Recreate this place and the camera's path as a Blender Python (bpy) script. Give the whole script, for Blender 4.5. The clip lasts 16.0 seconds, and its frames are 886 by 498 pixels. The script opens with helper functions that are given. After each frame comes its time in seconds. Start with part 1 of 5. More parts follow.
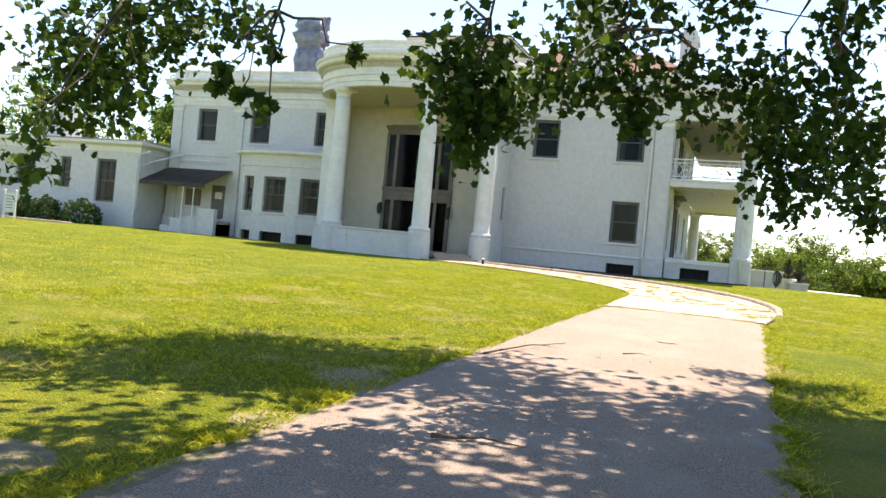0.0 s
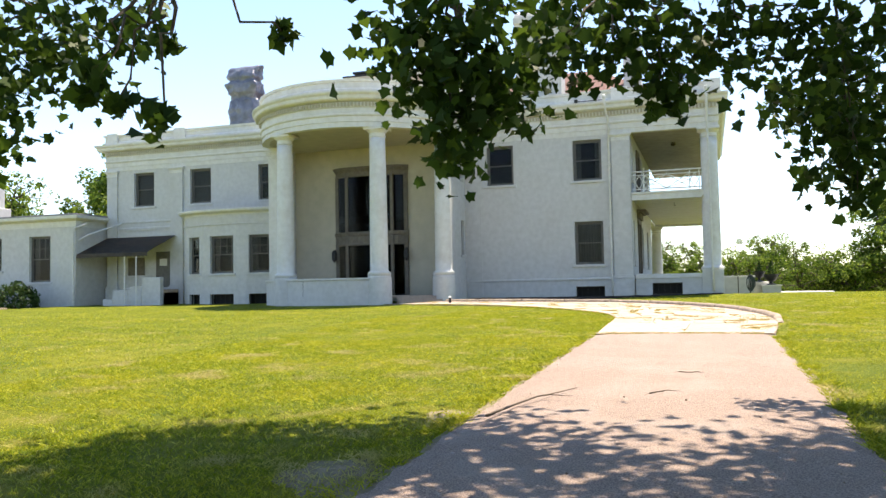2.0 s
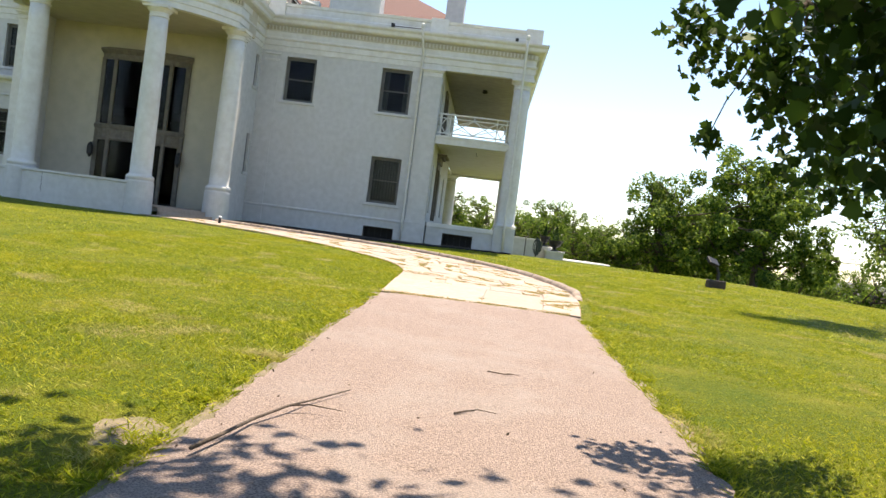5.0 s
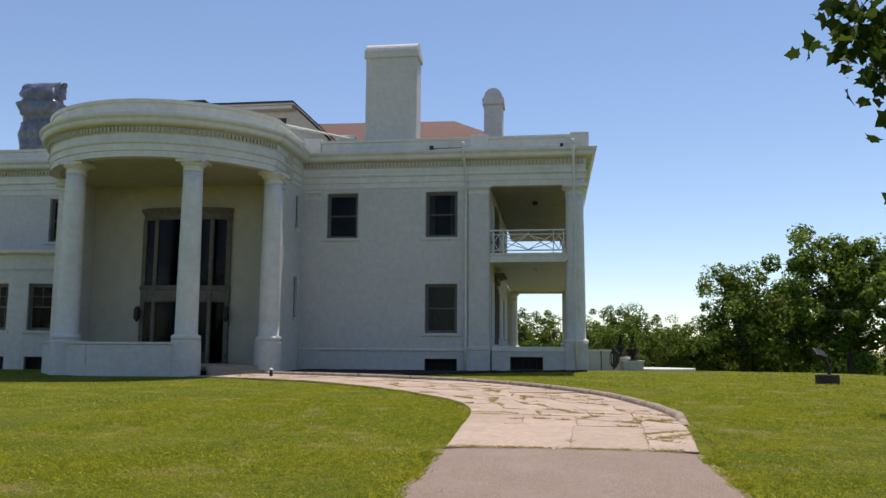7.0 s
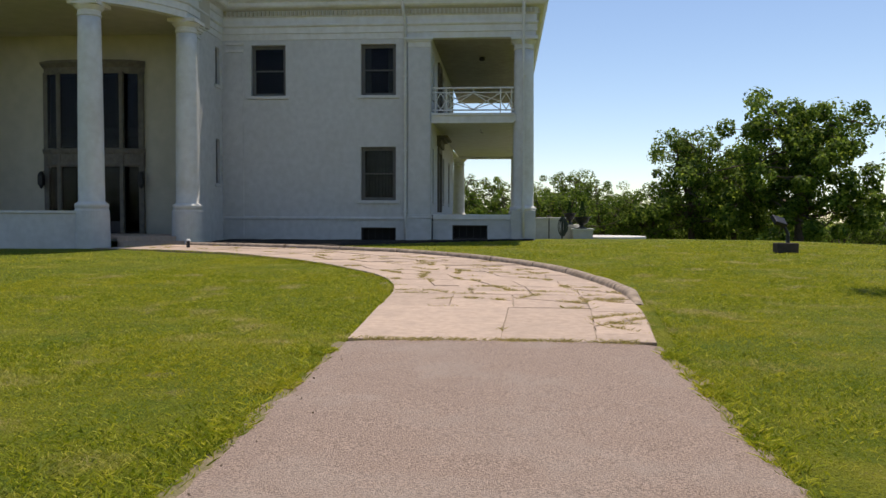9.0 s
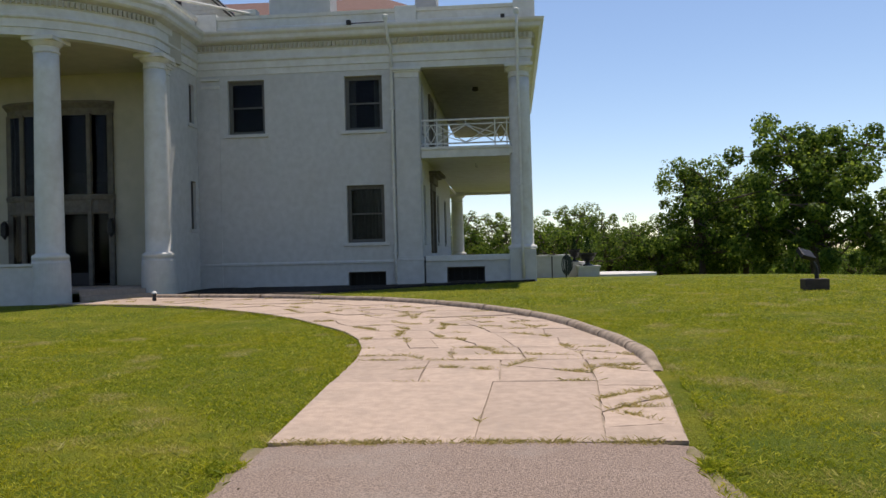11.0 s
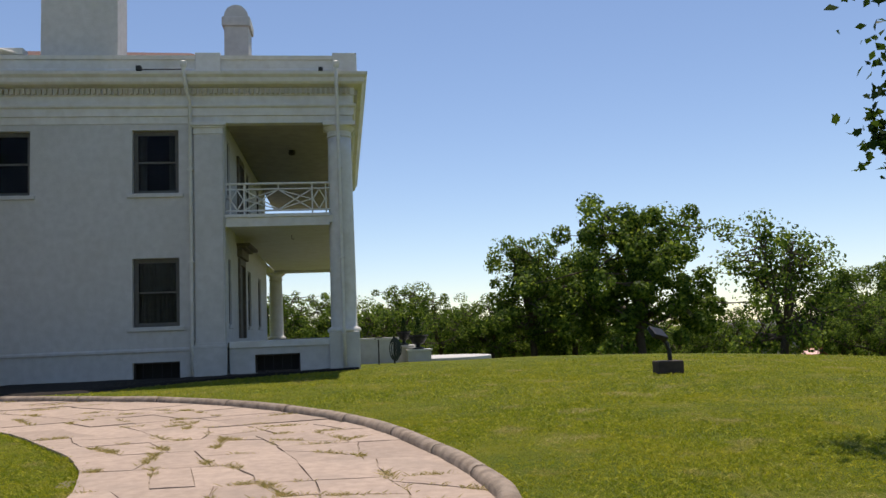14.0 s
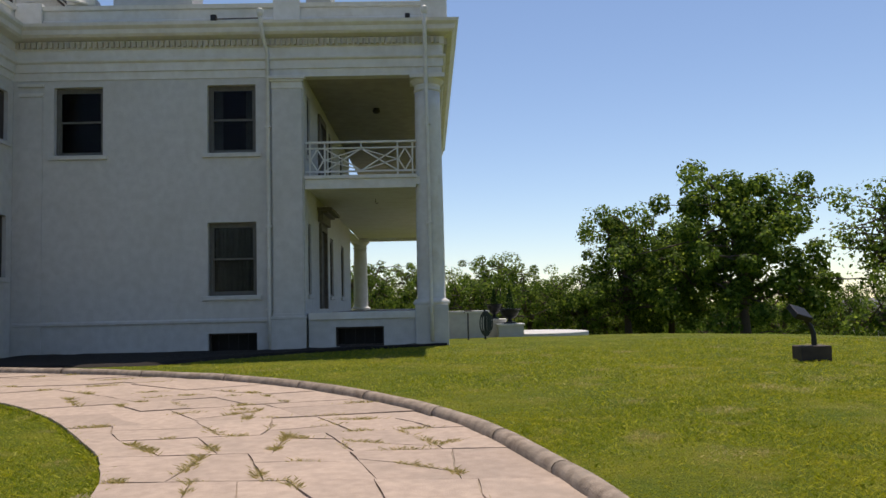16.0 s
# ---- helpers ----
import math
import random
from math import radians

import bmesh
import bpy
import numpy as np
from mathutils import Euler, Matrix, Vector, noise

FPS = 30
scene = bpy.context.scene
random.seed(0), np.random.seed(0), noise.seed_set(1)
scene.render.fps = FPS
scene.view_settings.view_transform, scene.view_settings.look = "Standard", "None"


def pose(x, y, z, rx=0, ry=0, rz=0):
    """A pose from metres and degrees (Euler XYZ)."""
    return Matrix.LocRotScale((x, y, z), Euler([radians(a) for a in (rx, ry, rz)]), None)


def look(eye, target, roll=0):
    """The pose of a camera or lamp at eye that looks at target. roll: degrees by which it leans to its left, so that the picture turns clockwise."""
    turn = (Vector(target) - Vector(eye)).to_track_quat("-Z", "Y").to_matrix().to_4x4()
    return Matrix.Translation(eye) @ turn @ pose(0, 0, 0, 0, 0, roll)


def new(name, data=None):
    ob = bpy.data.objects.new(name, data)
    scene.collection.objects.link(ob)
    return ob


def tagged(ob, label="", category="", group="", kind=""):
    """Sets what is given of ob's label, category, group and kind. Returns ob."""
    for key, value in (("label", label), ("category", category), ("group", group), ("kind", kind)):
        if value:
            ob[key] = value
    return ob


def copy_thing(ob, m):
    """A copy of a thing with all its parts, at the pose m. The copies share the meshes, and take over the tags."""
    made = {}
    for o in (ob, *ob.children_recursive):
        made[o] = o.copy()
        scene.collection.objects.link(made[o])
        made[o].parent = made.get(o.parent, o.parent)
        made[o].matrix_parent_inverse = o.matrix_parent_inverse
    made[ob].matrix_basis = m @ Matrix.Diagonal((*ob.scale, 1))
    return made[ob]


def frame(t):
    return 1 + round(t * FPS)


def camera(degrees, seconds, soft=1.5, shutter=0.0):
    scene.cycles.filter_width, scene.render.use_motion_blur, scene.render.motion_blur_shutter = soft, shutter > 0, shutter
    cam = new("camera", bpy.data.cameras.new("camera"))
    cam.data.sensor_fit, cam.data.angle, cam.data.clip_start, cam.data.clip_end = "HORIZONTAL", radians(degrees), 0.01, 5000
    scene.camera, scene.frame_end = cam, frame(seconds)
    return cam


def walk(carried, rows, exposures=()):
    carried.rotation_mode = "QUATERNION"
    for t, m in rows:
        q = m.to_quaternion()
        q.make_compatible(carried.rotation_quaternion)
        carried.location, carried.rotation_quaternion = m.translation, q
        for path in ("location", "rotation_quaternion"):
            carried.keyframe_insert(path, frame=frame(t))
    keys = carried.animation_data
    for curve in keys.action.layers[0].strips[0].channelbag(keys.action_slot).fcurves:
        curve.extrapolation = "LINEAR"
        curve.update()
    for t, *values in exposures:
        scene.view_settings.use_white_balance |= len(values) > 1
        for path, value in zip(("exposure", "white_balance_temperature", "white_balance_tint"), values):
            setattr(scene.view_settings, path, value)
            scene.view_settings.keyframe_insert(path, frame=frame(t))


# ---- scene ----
cam = camera(57.2, 16.0)
PATH = [
    (0, (6.829, -40.362, 0.715), (6.113, -38.495, 0.71), 5.4),
    (0.5, (6.596, -39.98, 0.717), (5.849, -38.125, 0.703), 5.8),
    (1, (6.465, -39.68, 0.714), (5.724, -37.822, 0.698), 1.6),
    (1.5, (6.233, -39.156, 0.726), (5.503, -37.295, 0.702), 1.4),
    (2, (5.999, -38.704, 0.722), (5.38, -36.805, 0.819), -1.1),
    (2.5, (5.861, -38.412, 0.709), (5.43, -36.462, 0.823), -1.3),
    (3, (5.709, -37.935, 0.716), (5.322, -35.976, 0.815), 0.6),
    (5.5, (5.333, -35.04, 0.904), (5.26, -33.043, 0.849), 7.9),
    (6, (5.252, -34.439, 0.939), (5.054, -32.449, 0.914), 7.1),
    (6.5, (5.268, -33.772, 1.0), (5.03, -31.791, 1.126), -2.8),
    (7, (5.261, -33.367, 1.072), (4.995, -31.4, 1.317), 0.4),
    (7.5, (5.256, -32.744, 1.08), (5.0, -30.775, 1.322), 0.3),
    (8, (5.33, -32.156, 1.084), (5.045, -30.18, 1.189), -0.2),
    (8.5, (5.408, -31.555, 1.104), (5.178, -29.569, 1.098), -0.1),
    (9, (5.524, -30.887, 1.089), (5.372, -28.894, 1.011), 0.2),
    (11.5, (5.84, -27.957, 1.275), (5.681, -25.966, 1.371), -1.8),
    (12, (5.864, -27.355, 1.266), (5.883, -25.362, 1.442), -2.4),
    (12.5, (5.971, -26.781, 1.269), (6.187, -24.799, 1.434), -2.7),
    (13, (6.005, -26.169, 1.271), (6.229, -24.194, 1.496), -2.5),
    (13.5, (6.105, -25.659, 1.229), (6.354, -23.686, 1.449), -2.5),
    (14, (6.173, -24.992, 1.277), (6.421, -23.018, 1.477), -2.3),
    (14.5, (6.173, -24.418, 1.265), (6.418, -22.442, 1.45), -2.0),
    (15, (6.221, -23.813, 1.293), (6.392, -21.827, 1.455), -2.0),
    (15.5, (6.165, -23.223, 1.307), (6.265, -21.231, 1.45), -1.8),
    (16, (6.114, -22.662, 1.34), (6.152, -20.667, 1.477), -1.3),
]
walk(cam, [(t, look(eye, target, roll)) for t, eye, target, roll in PATH], [(0, 1.45, 7850, 14), (1.5, 1.36, 7750, 14), (3.2, 1.15, 7650, 15), (4.6, 1.08, 7650, 15), (6.0, 0.62, 7450, 16), (6.8, 0.02, 7100, 16), (9.0, -0.02, 7250, 16), (12.0, -0.06, 7100, 17), (16.0, -0.13, 7200, 17)])

# ---- world, sun ----
world = bpy.data.worlds.new("sky")
scene.world = world
world.use_nodes = True
wn = world.node_tree.nodes
sky = wn.new("ShaderNodeTexSky")
sky.sky_type = 'NISHITA'
sky.sun_disc = False
SUN_EL, SUN_AZ = radians(70), math.atan2(0.33, 0.94)
sky.sun_elevation, sky.sun_rotation = SUN_EL, SUN_AZ
sky.air_density, sky.dust_density, sky.ozone_density = 0.95, 0.0, 4.5
world.node_tree.links.new(sky.outputs[0], wn["Background"].inputs[0])
wn["Background"].inputs[1].default_value = 0.148
sun = new("sun", bpy.data.lights.new("sun", 'SUN'))
sun.data.energy, sun.data.angle, sun.data.color = 5.0, radians(0.53), (1.0, 0.95, 0.87)
sun.matrix_world = look((0.33 * 50 * math.cos(SUN_EL), 0.94 * 50 * math.cos(SUN_EL), 50 * math.sin(SUN_EL)), (0, 0, 0))

# ---- materials ----
def mat(name, col, rough=0.6, col2=None, scale=8.0, bump=0.0, bscale=60.0, metal=0.0, stain=None, sscale=0.6, samount=0.5, spec=0.4, jitter=0.0, detail=6.0):
    """A surface with grain and larger stains in object-space metres."""
    m = bpy.data.materials.new(name)
    m.use_nodes = True
    nt = m.node_tree
    n, l = nt.nodes, nt.links
    b = n["Principled BSDF"]
    b.inputs["Roughness"].default_value = rough
    b.inputs["Metallic"].default_value = metal
    b.inputs["Specular IOR Level"].default_value = spec
    geo = n.new("ShaderNodeNewGeometry")
    if col2 is None:
        col2 = tuple(c * 0.86 for c in col)
    nz = n.new("ShaderNodeTexNoise")
    nz.inputs["Scale"].default_value, nz.inputs["Detail"].default_value = scale, detail
    l.new(geo.outputs["Position"], nz.inputs["Vector"])
    r = n.new("ShaderNodeMix")
    r.data_type = 'RGBA'
    r.inputs[6].default_value, r.inputs[7].default_value = (*col, 1), (*col2, 1)
    mr = n.new("ShaderNodeMapRange")
    mr.inputs[1].default_value, mr.inputs[2].default_value = 0.35, 0.65
    l.new(nz.outputs["Fac"], mr.inputs[0])
    l.new(mr.outputs[0], r.inputs[0])
    out = r.outputs[2]
    if stain:
        nz2 = n.new("ShaderNodeTexNoise")
        nz2.inputs["Scale"].default_value, nz2.inputs["Detail"].default_value, nz2.inputs["Roughness"].default_value = sscale, 8, 0.65
        l.new(geo.outputs["Position"], nz2.inputs["Vector"])
        mr2 = n.new("ShaderNodeMapRange")
        mr2.inputs[1].default_value, mr2.inputs[2].default_value, mr2.inputs[4].default_value = 0.48, 0.72, samount
        l.new(nz2.outputs["Fac"], mr2.inputs[0])
        r2 = n.new("ShaderNodeMix")
        r2.data_type = 'RGBA'
        r2.inputs[7].default_value = (*stain, 1)
        l.new(mr2.outputs[0], r2.inputs[0])
        l.new(out, r2.inputs[6])
        out = r2.outputs[2]
    if jitter:
        oi = n.new("ShaderNodeObjectInfo")
        hs = n.new("ShaderNodeHueSaturation")
        mj = n.new("ShaderNodeMapRange")
        mj.inputs[3].default_value, mj.inputs[4].default_value = 1 - jitter, 1 + jitter
        l.new(oi.outputs["Random"], mj.inputs[0])
        l.new(mj.outputs[0], hs.inputs["Value"])
        l.new(out, hs.inputs["Color"])
        out = hs.outputs[0]
    l.new(out, b.inputs["Base Color"])
    if bump:
        nb = n.new("ShaderNodeTexNoise")
        nb.inputs["Scale"].default_value, nb.inputs["Detail"].default_value = bscale, 5
        l.new(geo.outputs["Position"], nb.inputs["Vector"])
        bp = n.new("ShaderNodeBump")
        bp.inputs["Strength"].default_value, bp.inputs["Distance"].default_value = 1.0, bump
        l.new(nb.outputs["Fac"], bp.inputs["Height"])
        l.new(bp.outputs[0], b.inputs["Normal"])
    return m


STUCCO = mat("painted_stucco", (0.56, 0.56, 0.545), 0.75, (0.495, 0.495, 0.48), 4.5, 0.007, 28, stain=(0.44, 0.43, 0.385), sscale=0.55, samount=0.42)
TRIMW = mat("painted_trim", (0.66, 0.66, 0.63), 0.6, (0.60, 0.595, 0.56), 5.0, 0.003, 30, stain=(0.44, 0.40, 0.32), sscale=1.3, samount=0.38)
CREAM = mat("cream_stucco", (0.50, 0.465, 0.37), 0.75, (0.44, 0.41, 0.325), 2.0, 0.004, 35, stain=(0.42, 0.38, 0.29), sscale=0.7, samount=0.4)
GREYW = mat("grey_window_paint", (0.13, 0.125, 0.11), 0.55, (0.095, 0.09, 0.08), 9, 0.002, 60)
STONE = mat("brown_stone", (0.17, 0.15, 0.12), 0.7, (0.12, 0.105, 0.085), 6, 0.004, 40)
DARKW = mat("dark_wood", (0.05, 0.04, 0.035), 0.5)
BLACK = mat("black_iron", (0.015, 0.015, 0.016), 0.5)
# near-black colour that stands in for the shade inside rooms
VOID = mat("room_shade", (0.022, 0.021, 0.02), 0.95)
CURT = mat("curtain_cloth", (0.44, 0.42, 0.36), 0.9, (0.33, 0.31, 0.27), 6)
ROOFR = mat("red_shingle", (0.14, 0.062, 0.048), 0.85, (0.09, 0.045, 0.037), 14, 0.01, 30)
LEAD = mat("grey_roofing", (0.22, 0.22, 0.23), 0.7, (0.16, 0.16, 0.17), 3)
TARP = mat("grey_tarp", (0.22, 0.23, 0.28), 0.28, (0.12, 0.13, 0.17), 2, 0.09, 4.5, metal=0.2)
AWN = mat("awning_metal", (0.12, 0.10, 0.08), 0.6, (0.075, 0.065, 0.055), 4, stain=(0.20, 0.12, 0.09))
ASPH = mat("worn_asphalt", (0.40, 0.305, 0.25), 0.9, (0.14, 0.105, 0.085), 75, 0.016, 110, stain=(0.33, 0.29, 0.255), sscale=0.9, samount=0.6)
CONC = mat("old_concrete", (0.43, 0.335, 0.265), 0.85, (0.35, 0.272, 0.215), 9, 0.006, 60, stain=(0.28, 0.23, 0.185), sscale=1.3, samount=0.55, jitter=0.09)
KERBM = mat("kerb_concrete", (0.36, 0.29, 0.225), 0.85, (0.20, 0.155, 0.115), 7, 0.01, 40, stain=(0.20, 0.175, 0.14), sscale=2, samount=0.5)
SOIL = mat("soil", (0.26, 0.20, 0.145), 0.95, (0.17, 0.13, 0.09), 20, 0.02, 40)
BARK = mat("bark", (0.13, 0.10, 0.075), 0.9, (0.07, 0.055, 0.042), 14, 0.02, 30)


def glass_material():
    m = bpy.data.materials.new("window_glass")
    m.use_nodes = True
    n, l = m.node_tree.nodes, m.node_tree.links
    n.remove(n["Principled BSDF"])
    tr, gl, mx, fr = n.new("ShaderNodeBsdfTransparent"), n.new("ShaderNodeBsdfGlossy"), n.new("ShaderNodeMixShader"), n.new("ShaderNodeFresnel")
    tr.inputs[0].default_value = (0.50, 0.52, 0.52, 1)
    gl.inputs["Roughness"].default_value = 0.02
    fr.inputs[0].default_value = 1.2
    nb, bp, geo = n.new("ShaderNodeTexNoise"), n.new("ShaderNodeBump"), n.new("ShaderNodeNewGeometry")
    nb.inputs["Scale"].default_value = 2.5
    bp.inputs["Distance"].default_value = 0.012
    l.new(geo.outputs["Position"], nb.inputs["Vector"])
    l.new(nb.outputs[0], bp.inputs["Height"])
    l.new(bp.outputs[0], gl.inputs["Normal"])
    l.new(fr.outputs[0], mx.inputs[0])
    l.new(tr.outputs[0], mx.inputs[1])
    l.new(gl.outputs[0], mx.inputs[2])
    l.new(mx.outputs[0], n["Material Output"].inputs[0])
    return m


GLASS = glass_material()


def leaf_material(name, cols, trans=0.35, patches=()):
    m = bpy.data.materials.new(name)
    m.use_nodes = True
    n, l = m.node_tree.nodes, m.node_tree.links
    b = n["Principled BSDF"]
    geo = n.new("ShaderNodeNewGeometry")
    cr = n.new("ShaderNodeValToRGB")
    e = cr.color_ramp.elements
    e[0].color, e[1].color = (*cols[0], 1), (*cols[2], 1)
    mid = e.new(0.55)
    mid.color = (*cols[1], 1)
    l.new(geo.outputs["Random Per Island"], cr.inputs[0])
    colour = cr.outputs[0]
    for scale, lo, hi, top, tone in patches:
        nz, mr, mx = n.new("ShaderNodeTexNoise"), n.new("ShaderNodeMapRange"), n.new("ShaderNodeMix")
        nz.inputs["Scale"].default_value, nz.inputs["Detail"].default_value = scale, 6
        mr.inputs[1].default_value, mr.inputs[2].default_value, mr.inputs[4].default_value = lo, hi, top
        mx.data_type = 'RGBA'
        mx.inputs[7].default_value = (*tone, 1)
        l.new(geo.outputs["Position"], nz.inputs["Vector"])
        l.new(nz.outputs["Fac"], mr.inputs[0])
        l.new(mr.outputs[0], mx.inputs[0])
        l.new(colour, mx.inputs[6])
        colour = mx.outputs[2]
    l.new(colour, b.inputs["Base Color"])
    b.inputs["Roughness"].default_value = 0.6
    b.inputs["Specular IOR Level"].default_value = 0.15
    t = n.new("ShaderNodeBsdfTranslucent")
    hs = n.new("ShaderNodeHueSaturation")
    hs.inputs["Value"].default_value = 1.7
    hs.inputs["Hue"].default_value = 0.485
    l.new(colour, hs.inputs["Color"])
    l.new(hs.outputs[0], t.inputs[0])
    mx = n.new("ShaderNodeMixShader")
    mx.inputs[0].default_value = trans
    l.new(b.outputs[0], mx.inputs[1])
    l.new(t.outputs[0], mx.inputs[2])
    l.new(mx.outputs[0], n["Material Output"].inputs[0])
    return m


LEAF = leaf_material("maple_leaf", ((0.016, 0.040, 0.006), (0.028, 0.064, 0.009), (0.060, 0.115, 0.014)), 0.26)
FARLEAF = leaf_material("tree_leaf", ((0.020, 0.050, 0.008), (0.075, 0.140, 0.018), (0.190, 0.270, 0.040)), 0.45)
SHRUB = leaf_material("shrub_leaf", ((0.02, 0.042, 0.013), (0.032, 0.068, 0.018), (0.05, 0.095, 0.024)), 0.2)
GRASS = leaf_material("grass_blade", ((0.085, 0.130, 0.008), (0.235, 0.280, 0.013), (0.42, 0.42, 0.055)), 0.35, ((0.5, 0.45, 0.66, 0.55, (0.35, 0.34, 0.025)), (6.5, 0.50, 0.60, 0.6, (0.110, 0.170, 0.008)), (1.1, 0.56, 0.68, 0.65, (0.40, 0.34, 0.16))))
WEED = leaf_material("dry_weed", ((0.24, 0.23, 0.06), (0.36, 0.32, 0.11), (0.50, 0.42, 0.21)), 0.3)


def lawn_material():
    m = bpy.data.materials.new("lawn")
    m.use_nodes = True
    n, l = m.node_tree.nodes, m.node_tree.links
    b = n["Principled BSDF"]
    b.inputs["Roughness"].default_value = 0.9
    b.inputs["Specular IOR Level"].default_value = 0.15
    geo = n.new("ShaderNodeNewGeometry")

    def nz(scale, detail):
        t = n.new("ShaderNodeTexNoise")
        t.inputs["Scale"].default_value, t.inputs["Detail"].default_value, t.inputs["Roughness"].default_value = scale, detail, 0.65
        l.new(geo.outputs["Position"], t.inputs["Vector"])
        return t.outputs["Fac"]

    def mix(fac, a, c, lo, hi, top=1.0):
        r = n.new("ShaderNodeMapRange")
        r.inputs[1].default_value, r.inputs[2].default_value, r.inputs[4].default_value = lo, hi, top
        l.new(fac, r.inputs[0])
        x = n.new("ShaderNodeMix")
        x.data_type = 'RGBA'
        l.new(r.outputs[0], x.inputs[0])
        for sock, v in ((6, a), (7, c)):
            if isinstance(v, tuple):
                x.inputs[sock].default_value = (*v, 1)
            else:
                l.new(v, x.inputs[sock])
        return x.outputs[2]

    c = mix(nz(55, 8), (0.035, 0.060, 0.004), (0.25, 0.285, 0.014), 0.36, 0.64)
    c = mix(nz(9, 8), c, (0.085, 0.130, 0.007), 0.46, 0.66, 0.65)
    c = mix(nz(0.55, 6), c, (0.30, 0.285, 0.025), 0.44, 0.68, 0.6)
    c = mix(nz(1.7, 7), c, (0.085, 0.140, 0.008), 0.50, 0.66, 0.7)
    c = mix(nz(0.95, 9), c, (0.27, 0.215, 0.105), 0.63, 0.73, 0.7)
    l.new(c, b.inputs["Base Color"])
    nb = n.new("ShaderNodeTexNoise")
    nb.inputs["Scale"].default_value, nb.inputs["Detail"].default_value = 45, 6
    l.new(geo.outputs["Position"], nb.inputs["Vector"])
    bp = n.new("ShaderNodeBump")
    bp.inputs["Distance"].default_value = 0.09
    l.new(nb.outputs[0], bp.inputs["Height"])
    l.new(bp.outputs[0], b.inputs["Normal"])
    return m


LAWN = lawn_material()

# ---- mesh helpers ----
def mesh_object(name, bm, material, parent=None, label="", smooth=False):
    me = bpy.data.meshes.new(name)
    bm.normal_update()
    bm.to_mesh(me)
    bm.free()
    if smooth:
        for p in me.polygons:
            p.use_smooth = True
    me.materials.append(material)
    ob = new(name, me)
    if parent:
        ob.parent = parent
    if label:
        ob["label"] = label
    return ob


def part(name, bm, material, parent, label="", smooth=False):
    return mesh_object(name, bm, material, parent, label, smooth)


def empty(name, at=(0, 0, 0), parent=None):
    ob = new(name)
    ob.location = at
    ob.empty_display_size = 0.2
    if parent:
        ob.parent = parent
    return ob


def box(bm, x0, y0, z0, x1, y1, z1, bevel=0.0):
    r = bmesh.ops.create_cube(bm, size=1)
    for v in r["verts"]:
        v.co = Vector(((x0 + x1) / 2 + v.co.x * (x1 - x0), (y0 + y1) / 2 + v.co.y * (y1 - y0), (z0 + z1) / 2 + v.co.z * (z1 - z0)))
    if bevel:
        es = list({e for v in r["verts"] for e in v.link_edges})
        bmesh.ops.bevel(bm, geom=es, offset=bevel, segments=2, affect='EDGES', profile=0.5)
    return bm


def boxed(*a, **k):
    return box(bmesh.new(), *a, **k)


def lathe(bm, prof, seg=32, cx=0, cy=0, a0=0.0, a1=2 * math.pi):
    """Turns (radius, z) points round the z axis."""
    full = abs(a1 - a0 - 2 * math.pi) < 1e-6
    k = seg if full else seg + 1
    rings = [[bm.verts.new((cx + r * math.cos(a0 + (a1 - a0) * i / seg), cy + r * math.sin(a0 + (a1 - a0) * i / seg), z)) for i in range(k)] for r, z in prof]
    for p, q in zip(rings, rings[1:]):
        for i in range(seg):
            j = (i + 1) % k
            bm.faces.new((p[i], p[j], q[j], q[i]))
    if full:
        bm.faces.new(list(reversed(rings[0])))
        bm.faces.new(rings[-1])
    return bm


def sweep(bm, path, prof, closed=False):
    """Runs a profile of (out, z) points along a plan path; out is to the right of its direction."""
    n = len(path)
    rows = []
    for i, p in enumerate(path):
        p = Vector(p)
        d0 = (p - Vector(path[i - 1])).normalized() if (i or closed) else None
        d1 = (Vector(path[(i + 1) % n]) - p).normalized() if (i < n - 1 or closed) else None
        d0, d1 = d0 or d1, d1 or d0
        n0, n1 = Vector((d0.y, -d0.x)), Vector((d1.y, -d1.x))
        m = (n0 + n1).normalized()
        m = m / max(0.3, m.dot(n0))
        rows.append([bm.verts.new((p.x + m.x * o, p.y + m.y * o, z)) for o, z in prof])
    k = len(prof)
    for i in range(n if closed else n - 1):
        a, b = rows[i], rows[(i + 1) % n]
        for j in range(k):
            bm.faces.new((a[j], b[j], b[(j + 1) % k], a[(j + 1) % k]))
    if not closed:
        bm.faces.new(list(reversed(rows[0])))
        bm.faces.new(rows[-1])
    return bm


def tube(bm, pts, rad, seg=8):
    """A round pipe or limb through points, with one radius or one a point."""
    rad = rad if isinstance(rad, (list, tuple)) else [rad] * len(pts)
    pts = [Vector(p) for p in pts]
    rows = []
    for i, p in enumerate(pts):
        d = (pts[min(i + 1, len(pts) - 1)] - pts[max(i - 1, 0)]).normalized()
        u = d.cross(Vector((0.31, 0.2, 0.93)) if abs(d.z) < 0.9 else Vector((1, 0.1, 0))).normalized()
        w = d.cross(u)
        rows.append([bm.verts.new(p + (u * math.cos(2 * math.pi * k / seg) + w * math.sin(2 * math.pi * k / seg)) * rad[i]) for k in range(seg)])
    for a, b in zip(rows, rows[1:]):
        for k in range(seg):
            bm.faces.new((a[k], a[(k + 1) % seg], b[(k + 1) % seg], b[k]))
    bm.faces.new(list(reversed(rows[0])))
    bm.faces.new(rows[-1])
    return bm


